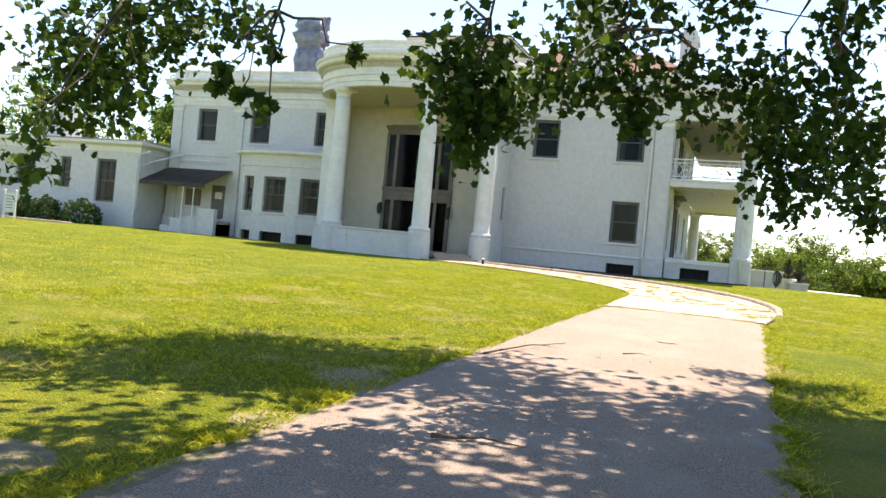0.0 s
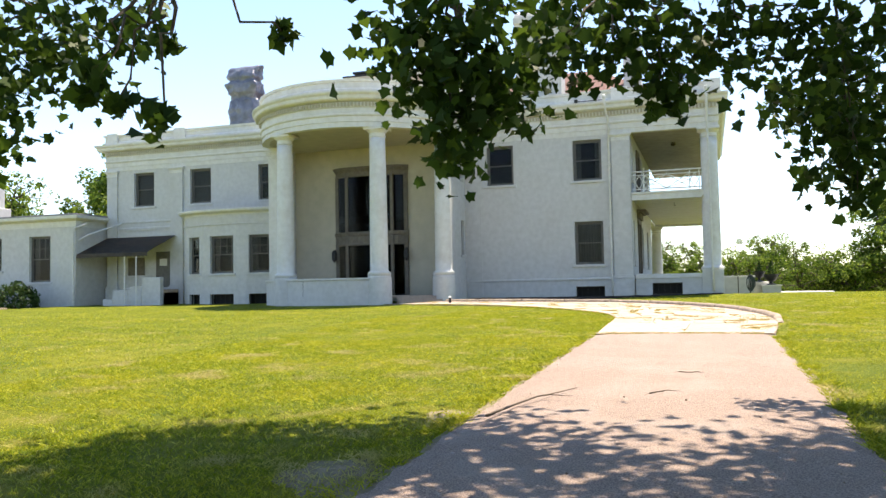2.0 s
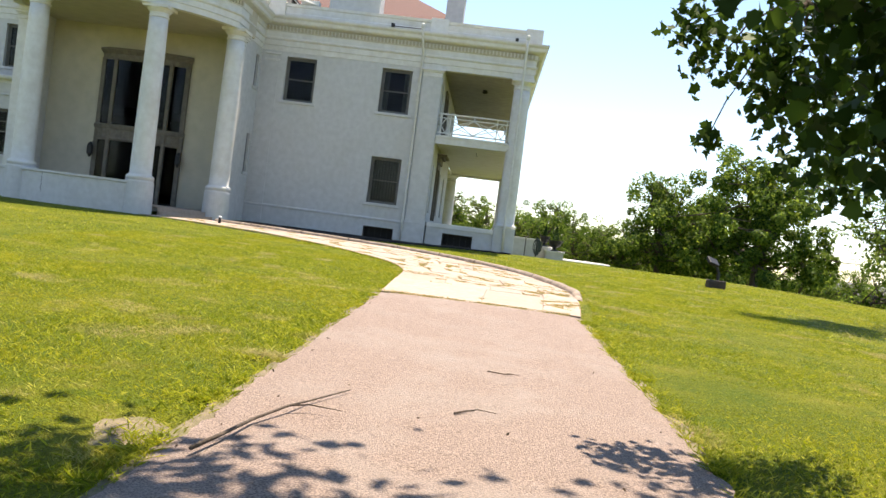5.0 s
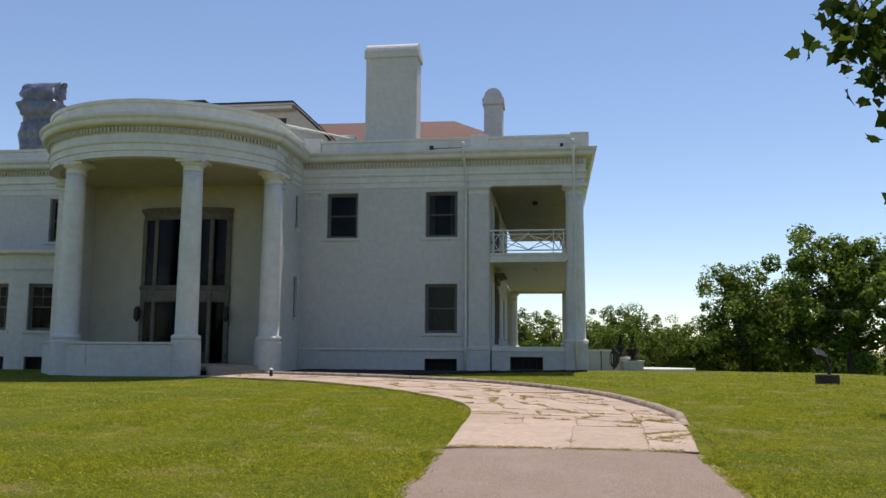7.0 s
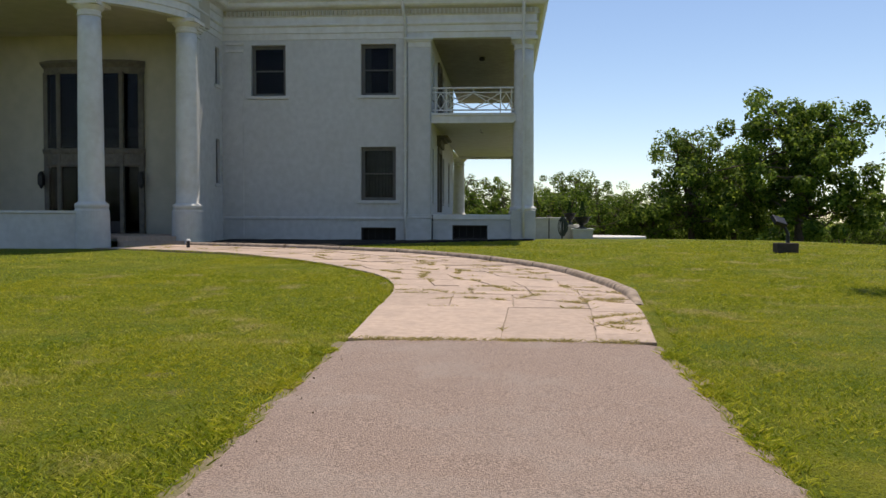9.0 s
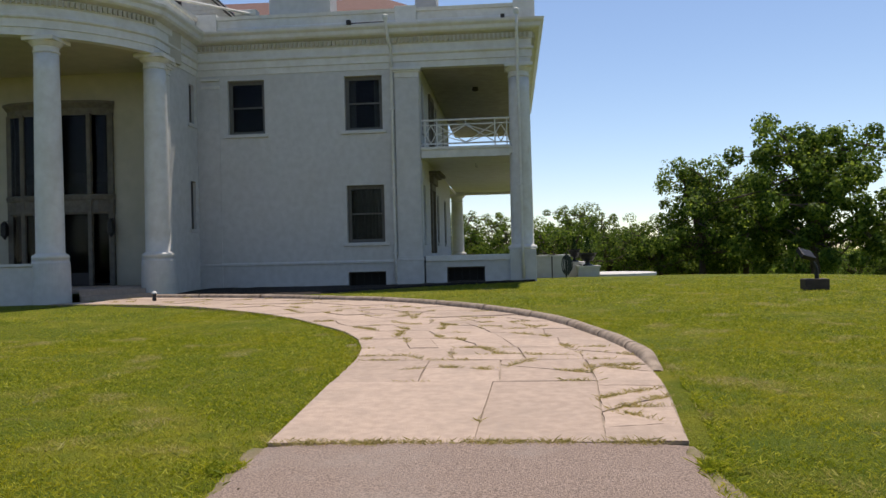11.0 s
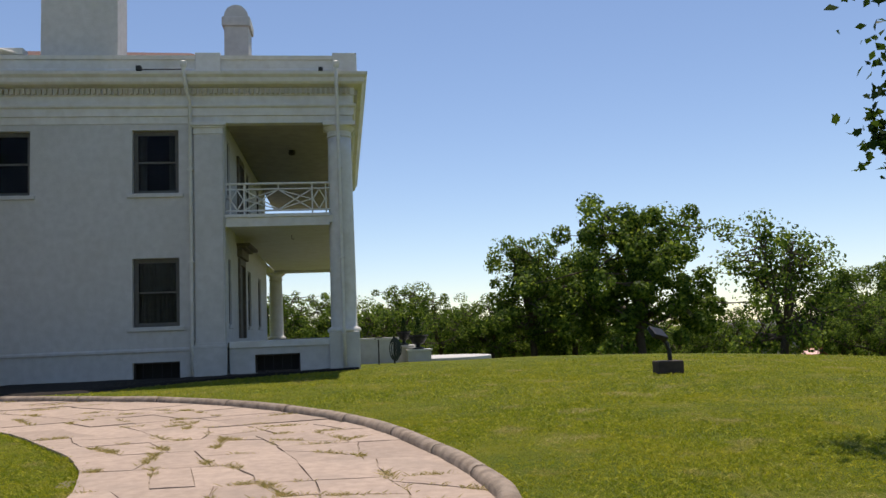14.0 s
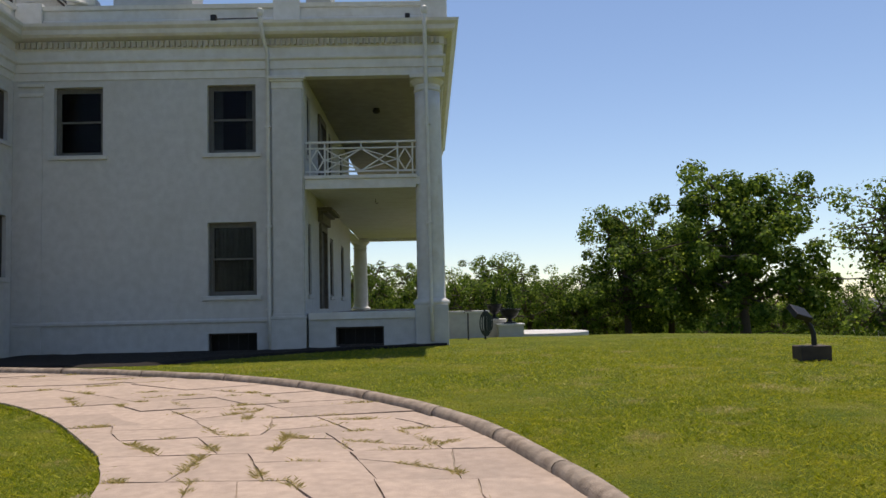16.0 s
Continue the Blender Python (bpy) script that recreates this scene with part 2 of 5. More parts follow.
def wall(name, p0, p1, z0, z1, thick, holes, material, parent, label=""):
    """A wall from plan point p0 to p1, its outside to the right of that way, with openings (u0, u1, z0, z1) right through it."""
    bm = bmesh.new()
    p0, p1 = Vector(p0), Vector(p1)
    d = (p1 - p0).normalized()
    back = Vector((-d.y, d.x)) * thick
    L = (p1 - p0).length
    us = sorted({0, L, *[h[0] for h in holes], *[h[1] for h in holes]})
    zs = sorted({z0, z1, *[h[2] for h in holes], *[h[3] for h in holes]})
    vs = {}

    def v(u, z, b):
        key = (round(u, 4), round(z, 4), b)
        if key not in vs:
            q = p0 + d * u + (back if b else Vector((0, 0)))
            vs[key] = bm.verts.new((q.x, q.y, z))
        return vs[key]

    def solid(i, j):
        if not (0 <= i < len(us) - 1 and 0 <= j < len(zs) - 1):
            return False
        u, z = (us[i] + us[i + 1]) / 2, (zs[j] + zs[j + 1]) / 2
        return not any(h[0] < u < h[1] and h[2] < z < h[3] for h in holes)

    for i in range(len(us) - 1):
        for j in range(len(zs) - 1):
            if not solid(i, j):
                continue
            a, b, c, e = us[i], us[i + 1], zs[j], zs[j + 1]
            bm.faces.new((v(a, c, 0), v(b, c, 0), v(b, e, 0), v(a, e, 0)))
            bm.faces.new((v(a, e, 1), v(b, e, 1), v(b, c, 1), v(a, c, 1)))
            if not solid(i - 1, j):
                bm.faces.new((v(a, c, 1), v(a, c, 0), v(a, e, 0), v(a, e, 1)))
            if not solid(i + 1, j):
                bm.faces.new((v(b, c, 0), v(b, c, 1), v(b, e, 1), v(b, e, 0)))
            if not solid(i, j - 1):
                bm.faces.new((v(a, c, 1), v(b, c, 1), v(b, c, 0), v(a, c, 0)))
            if not solid(i, j + 1):
                bm.faces.new((v(a, e, 0), v(b, e, 0), v(b, e, 1), v(a, e, 1)))
    return part(name, bm, material, parent, label)


# ---- ground ----
YS = [-400, -80, -42, -35, -27, -22, -18.7, -8, 0, 5, 10, 15, 32, 60, 110, 900]
ZS = [-9, -2.2, -0.87, -0.66, -0.41, -0.29, -0.18, 0.05, 0.17, 0.13, 0.0, -0.2, -0.9, -3.0, -4, -4]


def g(x, y):
    z = float(np.interp(y, YS, ZS))
    z += 0.10 * max(0.0, min(1.0, (x - 2) / 6)) * max(0.0, 1 - abs(y) / 12)
    return z - min(2.0, 0.0065 * max(0.0, x - 14) ** 1.8) * max(0.0, min(1.0, (y + 25) / 15, (65 - y) / 25))


def ground():
    bm = bmesh.new()
    xs = sorted(set([-900, -400, -200, -120, -80, -60, -50] + [-40 + i for i in range(0, 73)] + [36, 40, 50, 60, 80, 120, 200, 400, 900]))
    ys = sorted(set([-400, -200, -120, -80, -60, -50] + [-46 + i for i in range(0, 82)] + [40, 45, 50, 60, 80, 110, 200, 400, 900]))
    rows = [[bm.verts.new((x, y, g(x, y) - 0.015 + (0.035 * noise.noise((x * 0.35, y * 0.35, 0)) if abs(x) < 45 and abs(y) < 45 else 0))) for x in xs] for y in ys]
    for a, b in zip(rows, rows[1:]):
        for i in range(len(xs) - 1):
            bm.faces.new((a[i], a[i + 1], b[i + 1], b[i]))
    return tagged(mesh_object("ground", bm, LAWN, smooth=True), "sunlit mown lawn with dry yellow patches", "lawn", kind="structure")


ground()
DRIVE_L, DRIVE_R = 3.80, 7.12


def edge(y, s):
    """A ragged edge of the drive."""
    return 0.06 * noise.noise((y * 0.9, s, 0)) + 0.07 * noise.noise((y * 3.7, s, 2)) + 0.05 * noise.noise((y * 11, s, 4))


def asphalt():
    bm = bmesh.new()
    ys = [-120 + i * 2 for i in range(35)] + [-50 + i * 0.1 for i in range(280)]
    ys = [y for y in ys if y < -22.1] + [-22.1]
    rows = []
    for y in ys:
        l = DRIVE_L + edge(y, 1) + (0.25 * (y + 34) * -0.12 if y < -34 else 0)
        r = DRIVE_R + edge(y, 7) - (0.02 * (y + 30) if y < -30 else 0)
        rows.append([bm.verts.new((l + (r - l) * k / 12, y, g((l + r) / 2, y) + (0.03 if 0 < k < 12 else 0.014) + 0.02 * math.sin(math.pi * k / 12))) for k in range(13)])
    for a, b in zip(rows, rows[1:]):
        for k in range(12):
            bm.faces.new((a[k], a[k + 1], b[k + 1], b[k]))
    return tagged(mesh_object("road", bm, ASPH, smooth=True), "worn pinkish-grey asphalt driveway with ragged grass edges", "driveway", kind="structure")


asphalt()


def verge(x, side, y0, y1):
    """A strip of dry earth and grit along a broken asphalt edge."""
    bm = bmesh.new()
    rows = []
    n = int((y1 - y0) / 0.12)
    for i in range(n + 1):
        y = y0 + (y1 - y0) * i / n
        w = 0.06 + 0.26 * max(0.0, 0.30 + noise.noise((y * 0.7, side * 9, 5))) + 0.07 * noise.noise((y * 3.1, side, 1)) + 0.04 * noise.noise((y * 9, side, 1))
        rows.append([bm.verts.new((x + side * w, y, g(x, y) - 0.03)), bm.verts.new((x + side * w * 0.5, y, g(x, y) + 0.012)), bm.verts.new((x - side * 0.25, y, g(x, y) - 0.01))])
    for a, b in zip(rows, rows[1:]):
        for k in range(2):
            bm.faces.new((a[k], a[k + 1], b[k + 1], b[k]))
    bmesh.ops.recalc_face_normals(bm, faces=bm.faces)
    tagged(mesh_object("verge", bm, DIRT, smooth=True), "ragged dry earth along the asphalt edge", "verge", kind="structure")


DIRT = mat("dry_dirt", (0.25, 0.20, 0.125), 0.95, (0.16, 0.135, 0.075), 14, 0.02, 40, stain=(0.13, 0.14, 0.04), sscale=3, samount=0.9)
verge(DRIVE_L, -1, -48, -22.1)
verge(DRIVE_R, 1, -30, -22.1)

# ---- the mansion ----
AX = -10.03
EAST, WEST, BACK = 6.6, -27.08, 18.6
WALL_E = 2.70
RET = 4.62
PC = (AX, -1.6)
house = tagged(empty("mansion"), "large white stuccoed two-storey neoclassical mansion on a lawn", "house")


def window(host, x, y, z0, z1, w, turn=0.0, lights=1, curtain=True, sill=True, grille=False, depth=0.16):
    """A double-hung window set back in its opening; x, y is the middle of the opening in the wall's face."""
    top = empty("window", (x, y, 0), host)
    top.rotation_euler[2] = turn
    h = w / 2
    bm = bmesh.new()
    f, d0, d1 = 0.085, depth, depth + 0.09
    box(bm, -h, d0, z0, -h + f, d1, z1, 0.008)
    box(bm, h - f, d0, z0, h, d1, z1, 0.008)
    box(bm, -h + f, d0, z1 - f, h - f, d1, z1, 0.008)
    box(bm, -h + f, d0, z0, h - f, d1, z0 + 0.07, 0.008)
    part("frame", bm, GREYW, top, "grey painted wooden window frame")
    zm = (z0 + z1) / 2
    for k, (a, b, off) in enumerate(((zm - 0.02, z1 - f, 0.0), (z0 + 0.07, zm + 0.03, 0.035))):
        bm = bmesh.new()
        s = 0.05
        y0, y1 = d0 + 0.02 + off, d0 + 0.055 + off
        box(bm, -h + f, y0, a, -h + f + s, y1, b)
        box(bm, h - f - s, y0, a, h - f, y1, b)
        box(bm, -h + f + s, y0, b - s, h - f - s, y1, b)
        box(bm, -h + f + s, y0, a, h - f - s, y1, a + s)
        if k == 0 and lights > 1:
            for q in range(1, lights):
                xq = -h + f + s + (2 * h - 2 * f - 2 * s) * q / lights
                box(bm, xq - 0.012, y0 + 0.004, a + s, xq + 0.012, y1 - 0.004, b - s)
            zq = (a + b) / 2
            box(bm, -h + f + s, y0 + 0.006, zq - 0.012, h - f - s, y1 - 0.006, zq + 0.012)
        sash = part("sash", bm, GREYW, top)
        bm = bmesh.new()
        box(bm, -h + f + s, y0 + 0.014, a + s, h - f - s, y0 + 0.019, b - s)
        p = part("pane", bm, GLASS, top)
        p.visible_shadow = False
    if sill:
        part("sill", boxed(-h - 0.14, -0.07, z0 - 0.13, h + 0.14, d0 + 0.02, z0 - 0.005, bevel=0.015), STUCCO, top)
    if curtain:
        for side in (-1, 1):
            bm = bmesh.new()
            n = 26
            wv = []
            for i in range(n + 1):
                u = i / n
                xx = side * (h - f - 0.02 - u * (h - f) * (0.99 if curtain == "shut" else 0.42))
                yy = d1 + 0.12 + 0.06 * math.sin(u * 31 + x)
                wv.append((bm.verts.new((xx, yy, z0 + 0.05)), bm.verts.new((xx * (0.97 if curtain == "shut" else 1), yy, z1 - 0.06))))
            for a, b in zip(wv, wv[1:]):
                bm.faces.new((a[0], b[0], b[1], a[1]))
            part("curtain", bm, CURT, top, "pale pleated curtain behind the glass", smooth=True)
    return top


def vent(host, x, y, z0, z1, w, turn=0.0):
    """A dark barred basement window."""
    top = empty("basement_window", (x, y, 0), host)
    top.rotation_euler[2] = turn
    h = w / 2
    bm = bmesh.new()
    for a in ((-h, z0, h, z0 + 0.05), (-h, z1 - 0.05, h, z1), (-h, z0 + 0.05, -h + 0.05, z1 - 0.05), (h - 0.05, z0 + 0.05, h, z1 - 0.05)):
        box(bm, a[0], 0.14, a[1], a[2], 0.2, a[3])
    part("frame", bm, DARKW, top)
    bm = bmesh.new()
    k = int(w / 0.26)
    for i in range(1, k):
        tube(bm, [(-h + w * i / k, 0.11, z0), (-h + w * i / k, 0.11, z1)], 0.009, 6)
    part("grille", bm, BLACK, top, "black iron bars")
    # near-black panels added behind the bars as the opening's shade
    part("shade_panel", boxed(-h - 0.05, 0.42, z0 - 0.05, h + 0.05, 0.46, z1 + 0.05), VOID, top)
    part("shade_panel", boxed(-h - 0.05, 0.205, z0 - 0.05, h + 0.05, 0.42, z0 - 0.01), VOID, top)
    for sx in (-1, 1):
        part("shade_panel", boxed(sx * (h + 0.03) - 0.02, 0.24, z0 - 0.05, sx * (h + 0.03) + 0.02, 0.42, z1 + 0.05), VOID, top)
    part("shade_panel", boxed(-h - 0.05, 0.24, z1 + 0.01, h + 0.05, 0.42, z1 + 0.05), VOID, top)
    return top


W1, W2 = (1.73, 3.77), (5.73, 7.67)
ZT = 7.86
east_x = [(-4.275, -2.915), (0.0, 1.355)]
# front wall, east half
def hole(x0, a, b, z):
    return (a - x0, b - x0, z[0], z[1])


X0 = AX + RET
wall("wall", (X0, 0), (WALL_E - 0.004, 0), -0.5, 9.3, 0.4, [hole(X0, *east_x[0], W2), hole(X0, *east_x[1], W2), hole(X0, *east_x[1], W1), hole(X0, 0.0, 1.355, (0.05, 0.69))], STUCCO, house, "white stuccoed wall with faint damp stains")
for a, b in east_x:
    window(house, (a + b) / 2, 0, *W2, b - a, curtain="" if a < -1 else "half")
window(house, 0.678, 0, *W1, 1.355, curtain="shut")
vent(house, 0.678, 0, 0.05, 0.69, 1.355)
# front wall, west half
west_2 = [(-25.22, -23.85), (-21.45, -20.1), (-17.1, -15.75)]
XW = AX - RET
BAYC, BAYR = (-18.35, 1.55), 3.75
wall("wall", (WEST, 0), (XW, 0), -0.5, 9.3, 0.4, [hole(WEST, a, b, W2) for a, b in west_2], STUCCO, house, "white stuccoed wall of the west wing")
for (a, b), c in zip(west_2, ("shut", "shut", "half")):
    window(house, (a + b) / 2, 0, *W2, b - a, curtain=c)
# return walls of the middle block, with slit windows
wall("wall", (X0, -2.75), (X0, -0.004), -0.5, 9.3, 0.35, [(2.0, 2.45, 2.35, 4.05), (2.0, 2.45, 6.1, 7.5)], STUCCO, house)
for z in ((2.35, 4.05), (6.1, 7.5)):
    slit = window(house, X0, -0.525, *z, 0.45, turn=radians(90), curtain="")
    # no real shutter: dark panel added so the slit looks unlit
    part("shutter", boxed(-0.205, 0.10, z[0] + 0.004, 0.205, 0.15, z[1] - 0.004), DARKW, slit, "added dark panel for the unlit slit opening")
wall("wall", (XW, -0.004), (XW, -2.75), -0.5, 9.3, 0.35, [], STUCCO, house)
# entry wall behind the columns
DOOR = (AX - 1.95, AX + 1.95)
wall("wall", (XW + 0.355, -1.0), (X0 - 0.355, -1.0), -0.5, 9.3, 0.4, [(DOOR[0] - XW - 0.355, DOOR[1] - XW - 0.355, 0.44, 6.75)], CREAM, house, "cream stuccoed wall behind the portico")
# side, rear and porch walls
porch_holes = [(0.62, 1.25), (2.95, 4.55), (5.75, 6.75), (9.4, 10.5)]
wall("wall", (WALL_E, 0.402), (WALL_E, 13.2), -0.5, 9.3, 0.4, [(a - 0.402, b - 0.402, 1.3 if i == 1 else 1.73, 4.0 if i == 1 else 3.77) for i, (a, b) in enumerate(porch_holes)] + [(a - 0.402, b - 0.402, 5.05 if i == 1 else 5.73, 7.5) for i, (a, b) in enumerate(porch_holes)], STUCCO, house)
for i, (a, b) in enumerate(porch_holes):
    if i != 1:
        window(house, WALL_E, (a + b) / 2, *W1, b - a, turn=radians(90), curtain="half", depth=0.05)
        window(house, WALL_E, (a + b) / 2, 5.73, 7.5, b - a, turn=radians(90), curtain="", depth=0.05)
for z0, z1 in ((1.3, 4.0), (5.05, 7.5)):
    dr = empty("porch_door", (WALL_E - 0.02, 3.75, 0), house)
    bm = bmesh.new()
    box(bm, -0.06, -0.8, z0, 0.10, -0.62, z1)
    box(bm, -0.06, 0.62, z0, 0.10, 0.8, z1)
    box(bm, -0.06, -0.62, z1 - 0.22, 0.10, 0.62, z1)
    part("frame", bm, STONE, dr)
    part("leaf", boxed(-0.05, -0.618, z0, 0.0, 0.618, z1 - 0.222), DARKW, dr, "dark wooden porch door")
bm = boxed(WALL_E + 0.002, 2.75, 4.02, WALL_E + 0.16, 4.75, 4.30, bevel=0.02)
box(bm, WALL_E + 0.002, 2.66, 4.30, WALL_E + 0.30, 4.84, 4.36, bevel=0.01)
box(bm, WALL_E + 0.002, 2.55, 4.36, WALL_E + 0.46, 4.95, 4.46, bevel=0.02)
part("door_hood", bm, STONE, house, "moulded brown hood over the porch door")
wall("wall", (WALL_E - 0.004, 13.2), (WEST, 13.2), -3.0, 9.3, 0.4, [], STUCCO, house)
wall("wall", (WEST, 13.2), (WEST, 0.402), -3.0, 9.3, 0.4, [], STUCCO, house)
# added near-black floors and a cross panel keep the rooms dark
part("dark_floor", boxed(WEST + 0.4, 0.42, 4.6, WALL_E - 0.42, 12.7, 4.7), VOID, house)
part("dark_floor", boxed(WEST + 0.4, 0.42, 0.95, WALL_E - 0.42, 12.7, 1.05), VOID, house)
part("dark_panel", boxed(WEST + 0.42, 4.5, -0.4, WALL_E - 0.42, 4.6, 9.2), VOID, house)

# plinth band
def profile_along(name, paths, prof, material, label=""):
    bm = bmesh.new()
    for p in paths:
        sweep(bm, p, prof)
    return part(name, bm, material, house, label)


profile_along("plinth_course", [[(X0 + 0.06, 0), (1.72, 0)]], [(-0.02, 0.98), (0.035, 0.98), (0.05, 1.0), (0.05, 1.06), (0.02, 1.1), (-0.02, 1.1)], STUCCO)
profile_along("plinth_course", [[(-27.0, 0), (-21.6, 0)]], [(-0.02, 0.98), (0.05, 0.98), (0.05, 1.06), (-0.02, 1.1)], STUCCO)

# entablature: straight runs and the round portico
RO = 5.02
a_end = math.acos(RET / RO)
arc = [(PC[0] + RO * math.cos(t), PC[1] + RO * math.sin(t)) for t in np.linspace(-math.pi + a_end, -a_end, 49)]
line = [(WEST, BACK), (WEST, 0), (XW, 0), *arc, (X0, 0), (EAST, 0), (EAST, BACK)]
ENT = [(-0.30, 7.86), (0.03, 7.86), (0.03, 8.08), (0.075, 8.09), (0.075, 8.32), (0.14, 8.36), (0.15, 8.42), (0.06, 8.45), (0.06, 8.70), (0.10, 8.73), (0.10, 8.94), (0.16, 8.96), (0.34, 9.0), (0.40, 9.06), (0.42, 9.18), (0.50, 9.26), (0.52, 9.34), (-0.30, 9.42)]
bm = bmesh.new()
sweep(bm, line + [(EAST - 0.01, BACK + 0.01)], ENT)
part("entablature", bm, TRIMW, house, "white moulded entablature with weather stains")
bm = bmesh.new()
PAR = [(-0.25, 9.36), (0.13, 9.36), (0.13, 9.52), (0.08, 9.56), (0.08, 9.82), (0.15, 9.84), (0.17, 9.95), (-0.25, 9.97)]
sweep(bm, line, PAR)
for x in (EAST - 0.55, 1.9, X0 + 0.1, XW - 0.9, -22.4, WEST + 0.1):
    box(bm, x, -0.20, 9.37, x + 0.75, 0.2, 10.03, 0.01)
part("parapet", bm, TRIMW, house, "white stepped roof parapet")
# dentil course
bm = bmesh.new()
def dentils(bm, pts):
    for p, q in zip(pts, pts[1:]):
        p, q = Vector(p), Vector(q)
        L = (q - p).length
        n = max(1, round(L / 0.155))
        d = (q - p) / L
        o = Vector((d.y, -d.x))
        for i in range(n):
            c = p + d * (i + 0.5) * L / n + o * 0.145
            r = bmesh.ops.create_cube(bm, size=1)["verts"]
            for v in r:
                k = d * v.co.x * 0.085 + o * v.co.y * 0.10
                v.co = Vector((c.x + k.x, c.y + k.y, 8.83 + v.co.z * 0.17))


arc_fine = [(PC[0] + RO * math.cos(t), PC[1] + RO * math.sin(t)) for t in np.linspace(-math.pi + a_end, -a_end, 80)]
for seg in ([(WEST, 0), (XW - 0.1, 0)], arc_fine, [(X0 + 0.1, 0), (EAST, 0)], [(EAST, 0), (EAST, BACK)]):
    dentils(bm, seg)
tagged(part("dentil_course", bm, CREAM, house, "row of small stained dentils under the cornice"), kind="stuff")

# roofs
bm = bmesh.new()
box(bm, WEST + 0.26, 0.26, 9.2, EAST - 0.26, BACK - 0.26, 9.3)
part("flat_roof", bm, LEAD, house)
bm = bmesh.new()
vs = [bm.verts.new(p) for p in ((-24, 1.5, 9.3), (5.9, 1.5, 9.3), (5.9, 17.5, 9.3), (-24, 17.5, 9.3), (-19.0, 9.7, 13.7), (0.0, 9.7, 13.5))]
for f in ((0, 1, 5, 4), (1, 2, 5), (2, 3, 4, 5), (3, 0, 4)):
    bm.faces.new([vs[i] for i in f])
part("hip_roof", bm, ROOFR, house, "low red shingled hip roof")
# portico ceiling and roof
bm = bmesh.new()
lathe(bm, [(0.01, 7.9), (RO - 0.25, 7.9), (RO - 0.25, 9.2), (0.01, 9.2)], 48, *PC, -math.pi + 0.02, -0.02)
box(bm, XW + 0.36, -1.62, 7.9, X0 - 0.36, -1.0, 7.98)
box(bm, XW + 0.1, -2.6, 9.205, X0 - 0.1, 0.3, 9.29)
part("portico_ceiling", bm, CREAM, house, "cream portico ceiling")

# ---- mansion: columns, porch, balcony ----
COL_L, COL_M, COL_R = (AX - 2.30, -5.66), (AX + 2.30, -5.66), (-5.56, -3.15)


def column(cx, cy, z0, z1, r0, r1, pedestal=0.0, host=None):
    """A smooth Tuscan column with a swelling shaft, moulded base and cap."""
    top = empty("column", (cx, cy, 0), host or house)
    bm = bmesh.new()
    n = 10
    prof = [(r0 + 0.10, z0), (r0 + 0.12, z0 + 0.05), (r0 + 0.10, z0 + 0.11), (r0 + 0.03, z0 + 0.15)]
    prof += [(r0 + (r1 - r0) * (i / n) ** 1.6, z0 + 0.18 + (z1 - 0.62 - z0) * i / n) for i in range(n + 1)]
    part("shaft", lathe(bm, prof, 40), TRIMW, top, "smooth white painted column shaft", smooth=True)
    bm = bmesh.new()
    lathe(bm, [(r1, z1 - 0.44), (r1 + 0.035, z1 - 0.42), (r1 + 0.035, z1 - 0.38), (r1 + 0.005, z1 - 0.36), (r1 + 0.01, z1 - 0.25), (r1 + 0.05, z1 - 0.22), (r1 + 0.12, z1 - 0.13), (r1 + 0.12, z1 - 0.11)], 40)
    q = r1 + 0.14
    box(bm, -q, -q, z1 - 0.11, q, q, z1 + 0.02, 0.012)
    part("capital", bm, TRIMW, top)
    if pedestal:
        bm = bmesh.new()
        if pedestal > 0:
            lathe(bm, [(pedestal + 0.03, -0.4), (pedestal + 0.02, 0.5), (pedestal, z0 - 0.12), (pedestal - 0.03, z0 - 0.06), (r0 + 0.12, z0 + 0.002)], 40)
        else:
            q = -pedestal
            box(bm, -q, -q, -0.4, q, q, z0 + 0.002, 0.02)
        part("pedestal", bm, STUCCO, top, "plain white pedestal with damp marks")
    return top


for c in (COL_L, COL_M, COL_R):
    column(*c, 1.38, 7.86, 0.40, 0.345, 0.53)
# low curved wall between two portico columns
bm = bmesh.new()
ang = [math.atan2(c[1] - PC[1], c[0] - PC[0]) for c in (COL_L, COL_M)]
ring = math.hypot(COL_M[0] - PC[0], COL_M[1] - PC[1])
pts = [(PC[0] + ring * math.cos(a), PC[1] + ring * math.sin(a)) for a in np.linspace(ang[0] - 0.55, ang[1] - 0.06, 28)]
sweep(bm, pts, [(-0.25, -0.4), (0.25, -0.4), (0.25, 1.16), (0.31, 1.18), (0.31, 1.26), (-0.31, 1.26), (-0.31, 1.18), (-0.25, 1.16)])
part("portico_wall", bm, STUCCO, house, "low curved white wall with a thin crack")
bm = bmesh.new()
a = ang[0] + 0.30
p = [(PC[0] + (ring + 0.252) * math.cos(a + 0.004 * math.sin(k * 2.1)), PC[1] + (ring + 0.252) * math.sin(a + 0.004 * math.sin(k * 2.1)), 0.45 + 0.07 * k) for k in range(11)]
part("crack", tube(bm, p, 0.008, 4), BLACK, house)
bm = bmesh.new()
lathe(bm, [(0.01, 0.34), (ring - 0.3, 0.34), (ring - 0.3, 0.44), (0.01, 0.44)], 40, *PC, -math.pi, 0)
part("portico_floor", bm, CONC, house, "worn concrete portico floor")
bm = bmesh.new()
